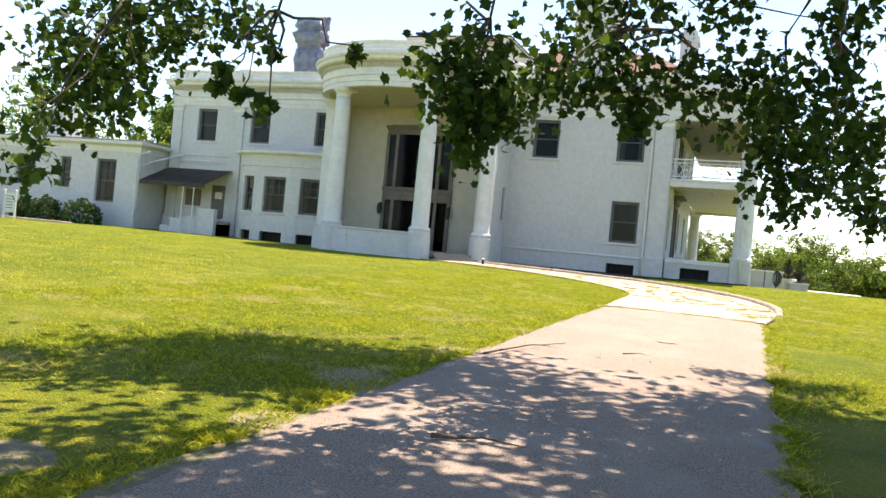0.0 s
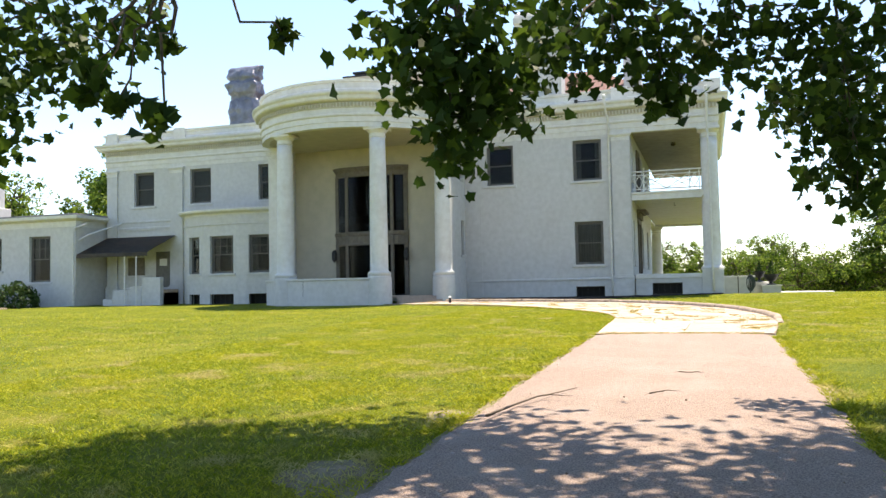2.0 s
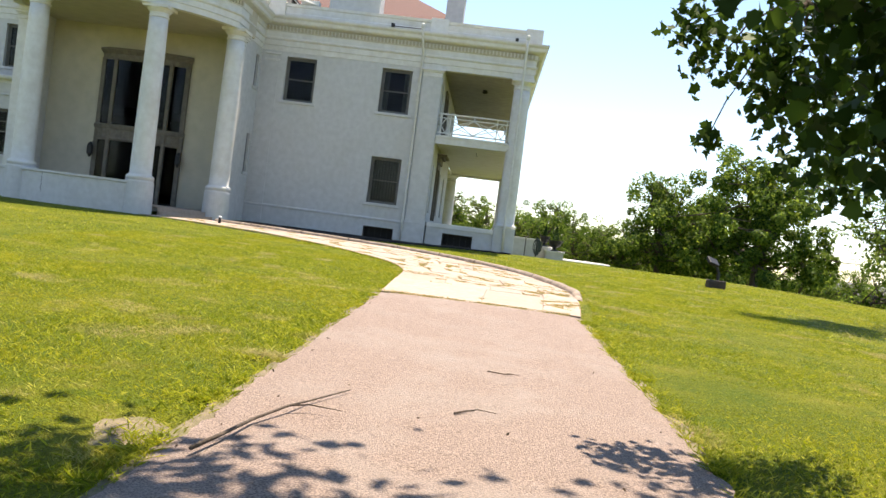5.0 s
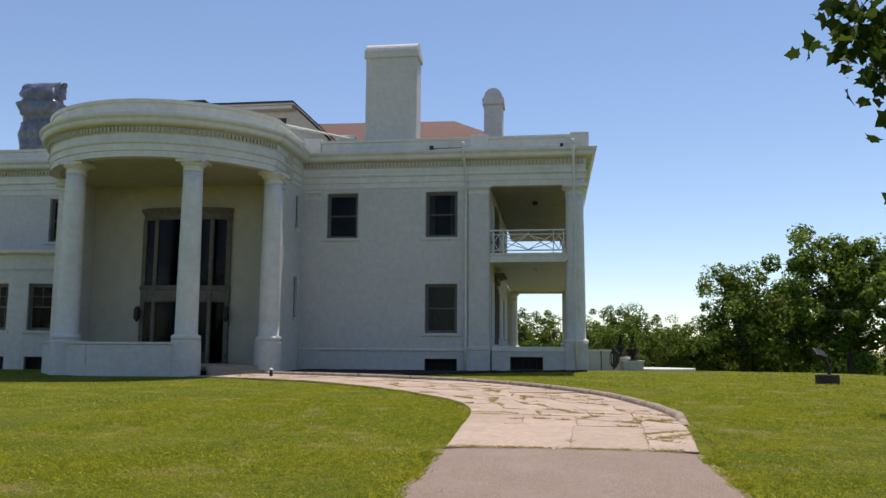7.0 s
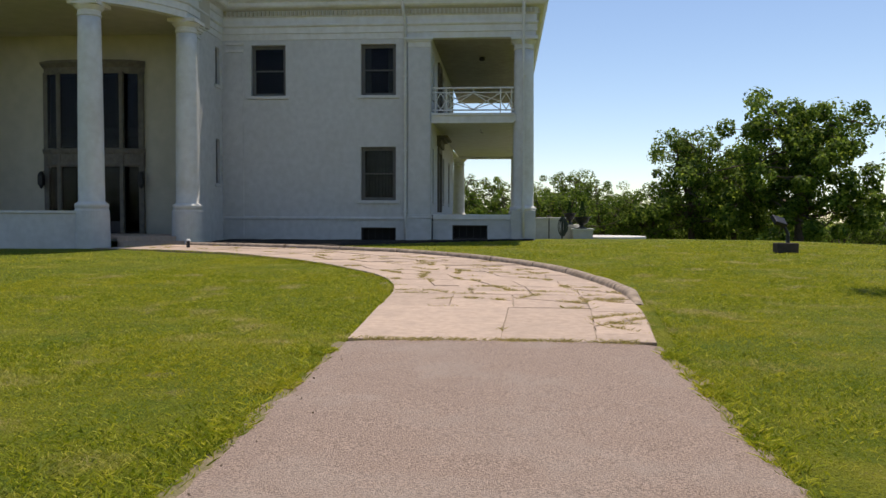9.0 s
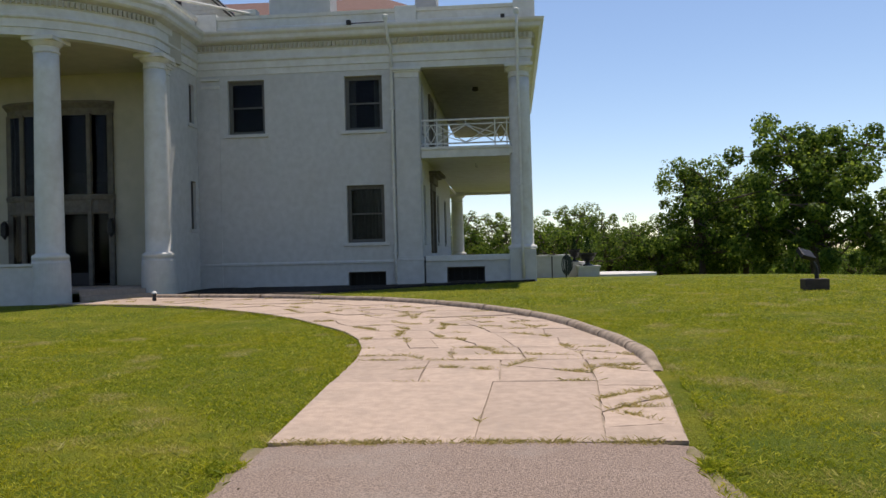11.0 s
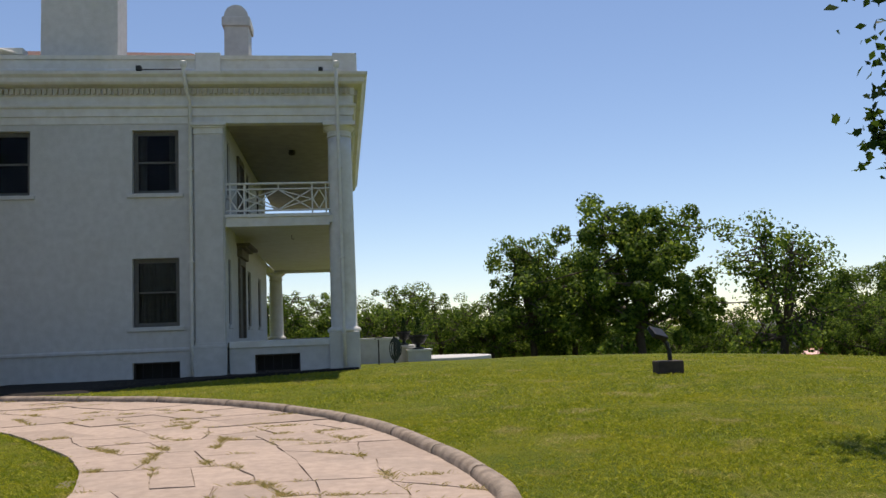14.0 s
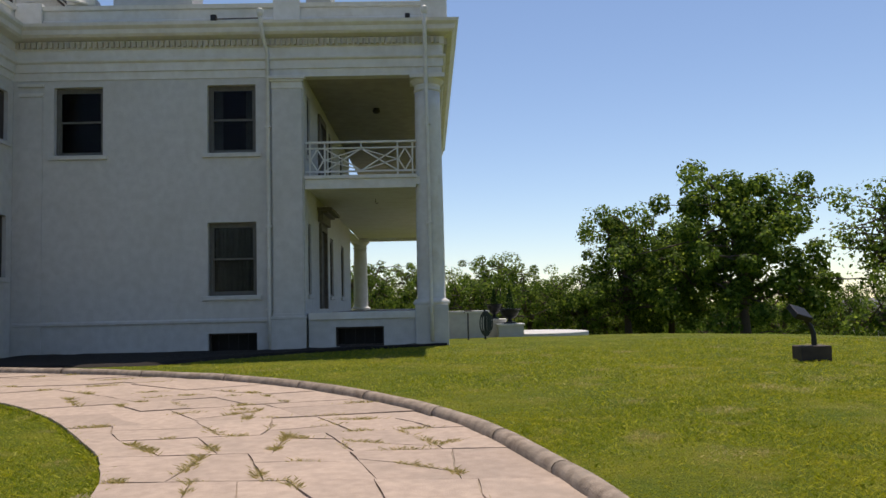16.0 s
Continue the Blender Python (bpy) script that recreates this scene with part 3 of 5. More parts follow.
for i, r in enumerate((0.0, 0.32, 0.64)):
    lathe(bm, [(ring - 0.3, -0.3), (ring - 0.3 + 0.35 + r, -0.3), (ring - 0.3 + 0.35 + r, 0.40 - i * 0.15), (ring - 0.3, 0.40 - i * 0.15)], 12, *PC, ang[1] + 0.16, ang[1] + 0.62)
part("entry_steps", bm, CONC, house, "shallow concrete entry steps")

# entrance: bowed window over the doors, in brown stone
ent = empty("entrance", (AX, -1.0, 0), house)
bow = [(-1.98, 0.0), (-1.5, -0.30), (-0.6, -0.42), (0.6, -0.42), (1.5, -0.30), (1.98, 0.0)]


def bowed(name, prof, label=""):
    part(name, sweep(bmesh.new(), bow, prof), STONE, ent, label)


bowed("cornice", [(-0.1, 6.42), (0.0, 6.42), (0.0, 6.66), (0.05, 6.70), (0.10, 6.76), (0.16, 6.82), (0.16, 6.90), (-0.1, 6.94)], "moulded brown stone cornice")
bowed("transom_band", [(-0.1, 2.95), (0.02, 2.95), (0.05, 3.02), (0.02, 3.10), (0.02, 3.42), (0.07, 3.46), (0.10, 3.60), (0.06, 3.64), (-0.1, 3.64)], "carved brown stone band over the doors")
for x, y, w in ((-1.86, -0.06, 0.2), (-1.22, -0.335, 0.15), (1.22, -0.335, 0.15), (1.86, -0.06, 0.2)):
    part("mullion", boxed(x - w / 2, y - 0.06, 0.4, x + w / 2, y + 0.1, 6.5, bevel=0.02), STONE, ent)
for x0, x1, y in ((-1.76, -1.30, -0.16), (-1.14, 1.14, -0.34), (1.30, 1.76, -0.16)):
    p = part("pane", boxed(x0, y, 3.66, x1, y + 0.006, 6.42), GLASS, ent)
    p = part("pane", boxed(x0, y + 0.05, 0.9, x1, y + 0.056, 2.93), GLASS, ent)
for s in (-1, 1):
    d = part("door", boxed(s * 0.56 - 0.54, -0.27, 0.44, s * 0.56 + 0.54, -0.22, 2.9, bevel=0.01), DARKW, ent, "dark wooden glazed entry door")
    part("handle", tube(bmesh.new(), [(s * 0.12, -0.31, 1.35), (s * 0.12, -0.31, 1.6)], 0.014), BLACK, d)
    bm = bmesh.new()
    box(bm, s * 1.95 - 0.1, -0.42, 2.25, s * 1.95 + 0.1, -0.22, 2.62, 0.02)
    lathe(bm, [(0.13, 2.62), (0.10, 2.70), (0.02, 2.78)], 8, s * 1.95, -0.32)
    lathe(bm, [(0.02, 2.12), (0.07, 2.2), (0.10, 2.25)], 8, s * 1.95, -0.32)
    tube(bm, [(s * 1.95, -0.32, 2.72), (s * 1.95, -0.1, 2.8), (s * 1.95, 0.0, 2.7)], 0.018)
    part("wall_lantern", bm, BLACK, ent, "black iron wall lantern")
# near-black, with the hall's shade in its colour
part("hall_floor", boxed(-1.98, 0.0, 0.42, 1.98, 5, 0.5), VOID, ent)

# pilasters on the front
def pilaster(x0, x1, y=0.0, z0=1.16, z1=7.86):
    t = empty("pilaster", ((x0 + x1) / 2, y, 0), house)
    h = (x1 - x0) / 2
    bm = bmesh.new()
    box(bm, -h + 0.03, -0.10, z0, h - 0.03, 0.002, z1 - 0.35)
    part("shaft", bm, STUCCO, t)
    bm = bmesh.new()
    box(bm, -h, -0.13, z1 - 0.35, h, 0.002, z1 - 0.30, 0.01)
    box(bm, -h + 0.02, -0.115, z1 - 0.30, h - 0.02, 0.002, z1 - 0.16)
    box(bm, -h - 0.03, -0.17, z1 - 0.16, h + 0.03, 0.002, z1 - 0.1, 0.015)
    box(bm, -h - 0.08, -0.22, z1 - 0.1, h + 0.08, 0.002, z1 - 0.003, 0.012)
    part("capital", bm, TRIMW, t)
    bm = bmesh.new()
    box(bm, -h - 0.04, -0.16, -0.4, h + 0.04, 0.002, z0 - 0.12)
    box(bm, -h - 0.06, -0.18, z0 - 0.12, h + 0.06, 0.002, z0 - 0.03, 0.015)
    box(bm, -h, -0.13, z0 - 0.03, h, 0.002, z0 + 0.04, 0.01)
    part("base", bm, STUCCO, t)
    return t


pilaster(1.80, 2.69)
pilaster(-22.75, -21.86)
pilaster(-27.05, -26.3)
for x in (X0 + 0.36, XW - 0.66):
    t = empty("pilaster", (x + 0.15, 0, 0), house)
    part("shaft", boxed(-0.32, -0.035, -0.4, 0.32, 0.002, 7.4), STUCCO, t)
    bm = boxed(-0.34, -0.07, 7.4, 0.34, 0.002, 7.5, bevel=0.01)
    box(bm, -0.36, -0.09, 7.68, 0.36, 0.002, 7.76, 0.01)
    part("capital", bm, TRIMW, t)

# square antae at the ends of the portico's side walls
def anta(x, y):
    t = empty("anta", (x, y, 0), house)
    part("shaft", boxed(-0.24, -0.24, 1.3, 0.24, 0.24, 7.36, bevel=0.01), TRIMW, t, "square white painted pier shaft")
    bm = bmesh.new()
    for q, a, b in ((0.28, 7.36, 7.42), (0.25, 7.42, 7.54), (0.31, 7.54, 7.60), (0.36, 7.60, 7.70), (0.40, 7.70, 7.855)):
        box(bm, -q, -q, a, q, q, b, 0.012)
    part("capital", bm, TRIMW, t)
    bm = boxed(-0.30, -0.30, -0.4, 0.30, 0.30, 1.2)
    box(bm, -0.33, -0.33, 1.2, 0.33, 0.33, 1.302, 0.015)
    part("base", bm, STUCCO, t)


anta(X0 - 0.16, -2.78)
anta(XW + 0.16, -2.78)

# east porch
FLOOR1 = 1.18
PORCHF = mat("grey_floor_paint", (0.16, 0.15, 0.14), 0.7, (0.12, 0.115, 0.105), 4)
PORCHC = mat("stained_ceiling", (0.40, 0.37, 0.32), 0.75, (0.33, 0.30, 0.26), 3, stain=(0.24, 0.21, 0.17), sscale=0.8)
wall("porch_base", (2.78, -0.02), (EAST, -0.02), -0.5, 1.0, 0.3, [(3.52 - 2.78, 4.86 - 2.78, 0.25, 0.79)], STUCCO, house, "white porch base wall with damp stains")
vent(house, 4.19, -0.02, 0.25, 0.79, 1.34)
wall("porch_base", (EAST, 0.3), (EAST, 18.6), -1.0, 1.0, 0.3, [], STUCCO, house)
part("porch_coping", boxed(2.78, -0.07, 1.0, EAST - 0.82, 0.38, FLOOR1 + 0.02, bevel=0.015), TRIMW, house)
part("porch_floor", boxed(WALL_E + 0.003, 0.32, 0.95, EAST - 0.02, 18.6, FLOOR1), PORCHF, house, "grey painted porch floor")
column(6.2, 0.34, 1.36, 7.86, 0.40, 0.36, -0.46)
column(6.2, 18.1, 1.36, 7.86, 0.36, 0.31, -0.46)
column(2.72, 18.2, FLOOR1, 4.66, 0.36, 0.32)
part("balcony_slab", boxed(WALL_E + 0.003, 0.06, 4.74, 6.5, 18.5, 4.99, bevel=0.01), TRIMW, house, "white balcony slab with a plain soffit")
bm = boxed(WALL_E + 0.003, 0.03, 4.66, 5.83, 0.33, 4.94, bevel=0.01)
box(bm, WALL_E + 0.003, -0.02, 4.94, 5.86, 0.36, 5.04, 0.01)
part("balcony_beam", bm, TRIMW, house)
part("balcony_beam", boxed(WALL_E - 4, 18.0, 4.6, 6.5, 18.4, 5.0), TRIMW, house)
part("balcony_beam", boxed(6.05, 0.7, 4.6, 6.4, 17.8, 4.738), TRIMW, house)
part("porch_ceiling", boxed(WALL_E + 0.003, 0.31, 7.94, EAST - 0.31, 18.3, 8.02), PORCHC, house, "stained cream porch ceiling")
part("balcony_deck", boxed(WALL_E + 0.004, 0.40, 4.992, 6.48, 18.3, 5.01), PORCHF, house, "grey painted balcony deck")
part("rear_ceiling", boxed(-6, 13.2, 4.62, WALL_E - 0.02, 18.0, 4.72), TRIMW, house)


def railing(at, length, turn):
    """A lattice balustrade: crossed bars, with a narrow panel at each end."""
    r = empty("balustrade", at, house)
    r.rotation_euler[2] = turn
    part("top_rail", boxed(0, -0.045, 0.97, length, 0.045, 1.03, bevel=0.012), TRIMW, r)
    part("bottom_rail", boxed(0, -0.035, 0.14, length, 0.035, 0.19, bevel=0.01), TRIMW, r)
    part("middle_rail", boxed(0, -0.028, 0.81, length, 0.028, 0.85, bevel=0.008), TRIMW, r)
    n = 0.42

    def bar(x0, z0, x1, z1, w=0.017):
        d = Vector((x1 - x0, 0, z1 - z0))
        bm = boxed(0, -0.016, -w, d.length, 0.016, w)
        b = part("bar", bm, TRIMW, r)
        b.location = (x0, 0, z0)
        b.rotation_euler[1] = -math.atan2(z1 - z0, x1 - x0)

    for x in (0.12, 0.12 + n, length - 0.12 - n, length - 0.12):
        part("post", boxed(x - 0.022, -0.022, 0.0, x + 0.022, 0.022, 0.97), TRIMW, r)
    lo, hi, mid = 0.19, 0.81, 0.50
    for x in (0.14, length - 0.10 - n):
        bar(x + n / 2 - 0.02, lo, x + n - 0.05, mid), bar(x + n - 0.05, mid, x + n / 2 - 0.02, hi)
        bar(x + n / 2 - 0.02, lo, x, mid), bar(x, mid, x + n / 2 - 0.02, hi)
    x0, x1 = 0.14 + n, length - 0.14 - n
    k = max(2, round((x1 - x0) / 1.1))
    for i in range(k):
        a, b = x0 + (x1 - x0) * i / k, x0 + (x1 - x0) * (i + 1) / k
        bar(a, lo, b, hi), bar(a, hi, b, lo)
    for i in range(0, k - 1, 2):
        a, b = x0 + (x1 - x0) * i / k, x0 + (x1 - x0) * (i + 2) / k
        bar(a, mid, (a + b) / 2, hi, 0.014), bar((a + b) / 2, hi, b, mid, 0.014)
        bar(a, mid, (a + b) / 2, lo, 0.014), bar((a + b) / 2, lo, b, mid, 0.014)
        part("post", boxed((a + b) / 2 - 0.015, -0.02, 0.85, (a + b) / 2 + 0.015, 0.02, 0.97), TRIMW, r)


railing((2.72, 0.17, 5.0), 3.14, 0.0)
railing((6.2, 0.75, 5.0), 17.0, radians(90))


def lamp(x, y, z):
    t = tagged(empty("ceiling_lamp", (x, y, z)), "small dark ceiling lamp under the porch ceiling", "lamp")
    part("canopy", lathe(bmesh.new(), [(0.10, -0.03), (0.12, 0.0)], 16), BLACK, t)
    part("shade", lathe(bmesh.new(), [(0.03, -0.17), (0.11, -0.14), (0.14, -0.07), (0.09, -0.03)], 16), DARKW, t, smooth=True)


lamp(4.5, 4.2, 7.94)
bm = tube(bmesh.new(), [(4.5, 3.0, 4.74), (4.5, 3.0, 4.62), (4.56, 3.0, 4.58), (4.58, 3.0, 4.64)], 0.012, 6)
part("ceiling_hook", bm, BLACK, house)

# rain pipes
def pipe(pts, r=0.055):
    t = empty("downspout", (0, 0, 0), house)
    part("pipe", tube(bmesh.new(), pts, r, 10), TRIMW, t, "white painted metal downspout", smooth=True)
    for z in (1.3, 3.6, 6.4):
        if abs(pts[-1][2] - z) < 9 and len(pts) > 3:
            x, y = pts[-2][0], pts[-2][1]
            part("strap", boxed(x - 0.085, y - 0.065, z, x + 0.085, y + 0.10, z + 0.04), TRIMW, t)


pipe([(1.62, -0.60, 9.55), (1.62, -0.58, 9.3), (1.68, -0.40, 8.75), (1.72, -0.13, 8.5), (1.72, -0.13, 1.3), (1.74, -0.13, 0.25)])
pipe([(6.16, -0.60, 9.55), (6.16, -0.58, 9.0), (6.16, -0.30, 8.2), (6.16, -0.20, 7.6), (6.18, -0.16, 1.6), (6.20, -0.16, 0.35)])
for x in (1.62, 6.16):
    part("gutter_head", lathe(bmesh.new(), [(0.07, 9.42), (0.10, 9.5), (0.10, 9.6), (0.05, 9.64)], 12, x, -0.6), TRIMW, house)
bm = boxed(0.2, -0.42, 9.40, 0.36, -0.26, 9.56, bevel=0.02)
tube(bm, [(0.36, -0.34, 9.45), (1.55, -0.4, 9.44)], 0.02, 6)
part("flood_light", bm, BLACK, house, "small black flood light and cable on the cornice")
part("flood_light", boxed(5.62, -0.42, 9.40, 5.76, -0.28, 9.52, bevel=0.02), BLACK, house)

# chimneys
def chimney(x0, x1, y0, y1, z1, collar):
    t = empty("chimney", ((x0 + x1) / 2, (y0 + y1) / 2, 0), house)
    a, b = (x1 - x0) / 2, (y1 - y0) / 2
    bm = boxed(-a, -b, 9.0, a, b, z1 - 0.75, bevel=0.02)
    part("shaft", bm, STUCCO, t, "tall white stuccoed chimney stack")
    bm = boxed(-a - 0.08, -b - 0.08, z1 - 0.80, a + 0.08, b + 0.08, z1 - 0.42, bevel=0.05)
    part("collar", bm, STUCCO, t)
    bm = bmesh.new()
    n = 12
    rows = [[bm.verts.new((sx * (a + 0.02), b * math.cos(math.pi * i / n), z1 - 0.44 + collar * math.sin(math.pi * i / n))) for i in range(n + 1)] for sx in (-1, 1)]
    for i in range(n):
        bm.faces.new((rows[0][i], rows[0][i + 1], rows[1][i + 1], rows[1][i]))
    bm.faces.new(rows[0])
    bm.faces.new(list(reversed(rows[1])))
    part("cap", bm, STUCCO, t, smooth=False)
    part("flashing", boxed(-a - 0.05, -b - 0.05, 9.9, a + 0.05, b + 0.05, 10.02), LEAD, t)
    return t


chimney(-2.74, -0.48, 0.24, 1.35, 14.5, 0.40)
t = chimney(-0.55, 0.55, -0.45, 0.45, 13.85, 0.48)
t.location = (2.45, 6.0, 0)
t.rotation_euler[2] = radians(90)
# the wrapped west chimney
bm = bmesh.new()
rows = []
for i in range(52):
    z = 9.4 + 4.1 * i / 51
    k = 1.0 if z < 12.3 else max(0.2, math.sqrt(max(0, 1 - ((z - 12.3) / 1.25) ** 2)))
    row = []
    for j in range(56):
        a = 2 * math.pi * j / 56
        c, s = math.cos(a), math.sin(a)
        q = (abs(c) ** 6 + abs(s) ** 6) ** (-1 / 6)
        w = 0.94 + 0.22 * noise.noise((c * 1.6, s * 1.6, z * 1.1)) + 0.16 * noise.noise((c * 4, s * 4, z * 2.8)) - (0.15 if abs(z - 11.6) < 0.14 or abs(z - 12.5) < 0.12 else 0)
        row.append(bm.verts.new((-18.35 + 0.95 * q * c * w, 0.85 + 0.58 * q * s * w * (0.6 + 0.4 * k), z - (1 - k) * 0.2 + 0.05 * noise.noise((c * 3, s * 3, z)))))
        if k < 1:
            row[-1].co.y = 0.85 + (row[-1].co.y - 0.85) * k
    rows.append(row)
for p, q in zip(rows, rows[1:]):
    for j in range(56):
        bm.faces.new((p[j], p[(j + 1) % 56], q[(j + 1) % 56], q[j]))
bm.faces.new(rows[-1])
part("wrapped_chimney", bm, TARP, house, "chimney wrapped and tied in grey tarpaulin", smooth=True)

# roof dormer and monitor
dm = empty("dormer", (0, 0, 0), house)
shape = [(-13.3, 9.4), (-13.3, 12.85), (-7.25, 12.85), (-5.6, 11.3), (-5.6, 9.4)]
bm = bmesh.new()
fr = [bm.verts.new((x, 4.4, z)) for x, z in shape]
bk = [bm.verts.new((x, 10.0, z)) for x, z in shape]
bm.faces.new(list(reversed(fr)))
bm.faces.new(bk)
for k in range(5):
    q = (k + 1) % 5
    bm.faces.new((fr[k], fr[q], bk[q], bk[k]))
part("wall", bm, TRIMW, dm, "white clapboard dormer wall")
for k in range(9):
    z = 11.0 + k * 0.17
    x1 = -7.3 + max(0, 12.75 - z) * 1.0
    part("clapboard", boxed(-7.35, 4.375, z, min(x1, -5.7), 4.398, z + 0.15), TRIMW, dm)
for k in range(3):
    x = -8.0 - k * 0.95
    w = empty("window", (x, 4.4, 0), dm)
    part("frame", boxed(-0.40, -0.06, 11.55, 0.40, -0.01, 12.45, bevel=0.01), TRIMW, w)
    part("pane", boxed(-0.31, -0.075, 11.63, 0.31, -0.062, 12.37), DARKW, w)
bm = bmesh.new()
path = [(-13.7, 12.93), (-7.15, 12.93), (-5.1, 11.0)]
rows = []
for x, z in path:
    rows.append([bm.verts.new((x, y, z + dz)) for y, dz in ((3.7, -0.06), (3.7, 0.02), (10.0, 0.02), (10.0, -0.06))])
for p, q in zip(rows, rows[1:]):
    for k in range(4):
        bm.faces.new((p[k], q[k], q[(k + 1) % 4], p[(k + 1) % 4]))
bm.faces.new(rows[0])
bm.faces.new(list(reversed(rows[-1])))
bmesh.ops.recalc_face_normals(bm, faces=bm.faces)
part("dormer_soffit", bm, TRIMW, dm)
bm = bmesh.new()
rows = []
for x, z in path:
    rows.append([bm.verts.new((x, y, z + dz)) for y, dz in ((3.62, 0.021), (3.62, 0.10), (10.0, 0.10), (10.0, 0.021))])
for p, q in zip(rows, rows[1:]):
    for k in range(4):
        bm.faces.new((p[k], q[k], q[(k + 1) % 4], p[(k + 1) % 4]))
bm.faces.new(rows[0])
bm.faces.new(list(reversed(rows[-1])))
bmesh.ops.recalc_face_normals(bm, faces=bm.faces)
part("dormer_roof", bm, BLACK, dm, "thin dark dormer roof")
part("eave", boxed(-13.6, 3.78, 12.70, -7.25, 4.38, 12.855), TRIMW, dm)
bm = boxed(-13.1, 4.2, 13.0, -12.0, 5.0, 13.25)
box(bm, -13.25, 4.05, 13.25, -11.85, 5.15, 13.36)
part("roof_vent", bm, BLACK, dm)
bm = tube(bmesh.new(), [(X0 - 0.8, -1.2, 10.5), (X0 + 2.1, -0.1, 10.03)], 0.05, 6)
part("roof_pipe", bm, TRIMW, house)
part("roof_block", boxed(X0 + 1.5, -0.12, 9.98, X0 + 2.3, 0.3, 10.2, bevel=0.03), TRIMW, house)

# west bay
bay = empty("bay", (0, 0, 0), house)
BW = [(-21.7, 0.0), (-21.3, -0.75), (-20.85, -1.15), (-19.5, -1.62), (-17.4, -1.75), (-16.85, -1.70), (-15.1, -1.35), (-14.7, -0.9)]
for i, (p, q) in enumerate(zip(BW, BW[1:])):
    L = math.dist(p, q)
    holes = []
    if i in (2, 3, 5):
        w = {2: 0.90, 3: 1.48, 5: 1.5}[i]
        w = min(w, L - 0.06)
        c = L * {2: 0.45, 3: 0.557, 5: 0.5}[i]
        holes = [(c - w / 2, c + w / 2, 1.74, 3.72), (c - w / 2, c + w / 2, 0.05, 0.65)]
        k = c / L
        mx, my = p[0] + (q[0] - p[0]) * k, p[1] + (q[1] - p[1]) * k
        tn = math.atan2(q[1] - p[1], q[0] - p[0])
        window(bay, mx, my, 1.74, 3.72, w, turn=tn, lights=3, curtain="half")
        vent(bay, mx, my, 0.05, 0.65, w, turn=tn)
    wall("wall", p, q, -0.5, 5.0, 0.3, holes, STUCCO, bay)
part("cornice", sweep(bmesh.new(), BW, [(-0.3, 4.82), (0.02, 4.82), (0.05, 4.9), (0.10, 4.93), (0.30, 4.98), (0.34, 5.06), (0.34, 5.12), (-0.3, 5.2)]), TRIMW, bay)
part("course", sweep(bmesh.new(), BW, [(-0.02, 4.28), (0.035, 4.28), (0.05, 4.34), (-0.02, 4.38)]), STUCCO, bay)
bm = bmesh.new()
bm.faces.new([bm.verts.new((x, y, 5.16)) for x, y in BW + [(-14.7, 0.3), (-21.7, 0.3)]])
part("bay_roof", bm, LEAD, bay)
# near-black floor and added panel paint the shade inside the bay
bm = bmesh.new()
bm.faces.new([bm.verts.new((x, y + 0.4, 1.2)) for x, y in BW])
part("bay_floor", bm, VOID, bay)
part("dark_panel", boxed(-21.25, -0.12, 1.25, -14.95, -0.03, 4.6), VOID, bay)
profile_along("string_course", [[(-27.0, 0), (-21.75, 0)]], [(-0.02, 4.35), (0.05, 4.35), (0.07, 4.5), (0.04, 4.56), (0.04, 4.78), (0.08, 4.8), (0.08, 4.9), (-0.02, 4.92)], STUCCO)

# ---- west annex ----
annex = tagged(empty("annex"), "low white stuccoed service wing with a flat eaves roof", "house")
AN_E, AN_W, AN_Y = -27.25, -52.0, -2.3
aw = [(-30.5, -29.0, 1.5, 4.08), (-33.4, -32.5, 2.2, 4.08), (-37.0, -35.4, 2.2, 4.1), (-41, -39.4, 2.2, 4.1)]
wall("wall", (AN_W, AN_Y), (AN_E - 0.004, AN_Y), -0.8, 4.9, 0.35, [(a - AN_W, b - AN_W, c, d) for a, b, c, d in aw], STUCCO, annex, "white stuccoed wall")
for i, (a, b, c, d) in enumerate(aw):
    window(annex, (a + b) / 2, AN_Y, c, d, b - a, lights=3 if i != 1 else 1, curtain="half" if i != 1 else "shut")
wall("wall", (AN_E, AN_Y + 0.352), (AN_E, 9), -0.8, 4.9, 0.35, [], STUCCO, annex)
wall("wall", (AN_W, 9), (AN_W, AN_Y + 0.352), -0.8, 4.9, 0.35, [], STUCCO, annex)
wall("wall", (AN_E, 9.004), (AN_W, 9.004), -0.8, 4.9, 0.35, [], STUCCO, annex)
eave = [(AN_W, 9), (AN_W, AN_Y), (AN_E, AN_Y), (AN_E, -0.05)]
part("eave", sweep(bmesh.new(), eave, [(-0.3, 4.55), (0.03, 4.55), (0.03, 4.86), (0.10, 4.9), (0.34, 4.96), (0.38, 5.0), (0.40, 5.16), (-0.3, 5.2)]), TRIMW, annex, "white boxed eaves with a stained fascia")
part("annex_roof", boxed(AN_W, AN_Y - 0.3, 5.19, AN_E + 0.3, 9, 5.26), LEAD, annex)
# added near-black panel that keeps the annex windows dark
part("dark_panel", boxed(AN_W + 0.4, 1.0, -0.5, AN_E - 0.4, 1.1, 4.9), VOID, annex)
bm = boxed(-36.2, -1.0, 5.1, -34.6, 0.4, 6.1, bevel=0.05)
box(bm, -36.0, -0.8, 6.1, -34.9, 0.2, 7.9, 0.05)
part("annex_chimney", bm, STUCCO, annex, "squat white chimney on a wider base")
bm = boxed(-28.0, 2.2, 5.1, -27.3, 2.9, 6.0, bevel=0.03)
box(bm, -28.06, 2.14, 6.0, -27.24, 2.96, 6.12)
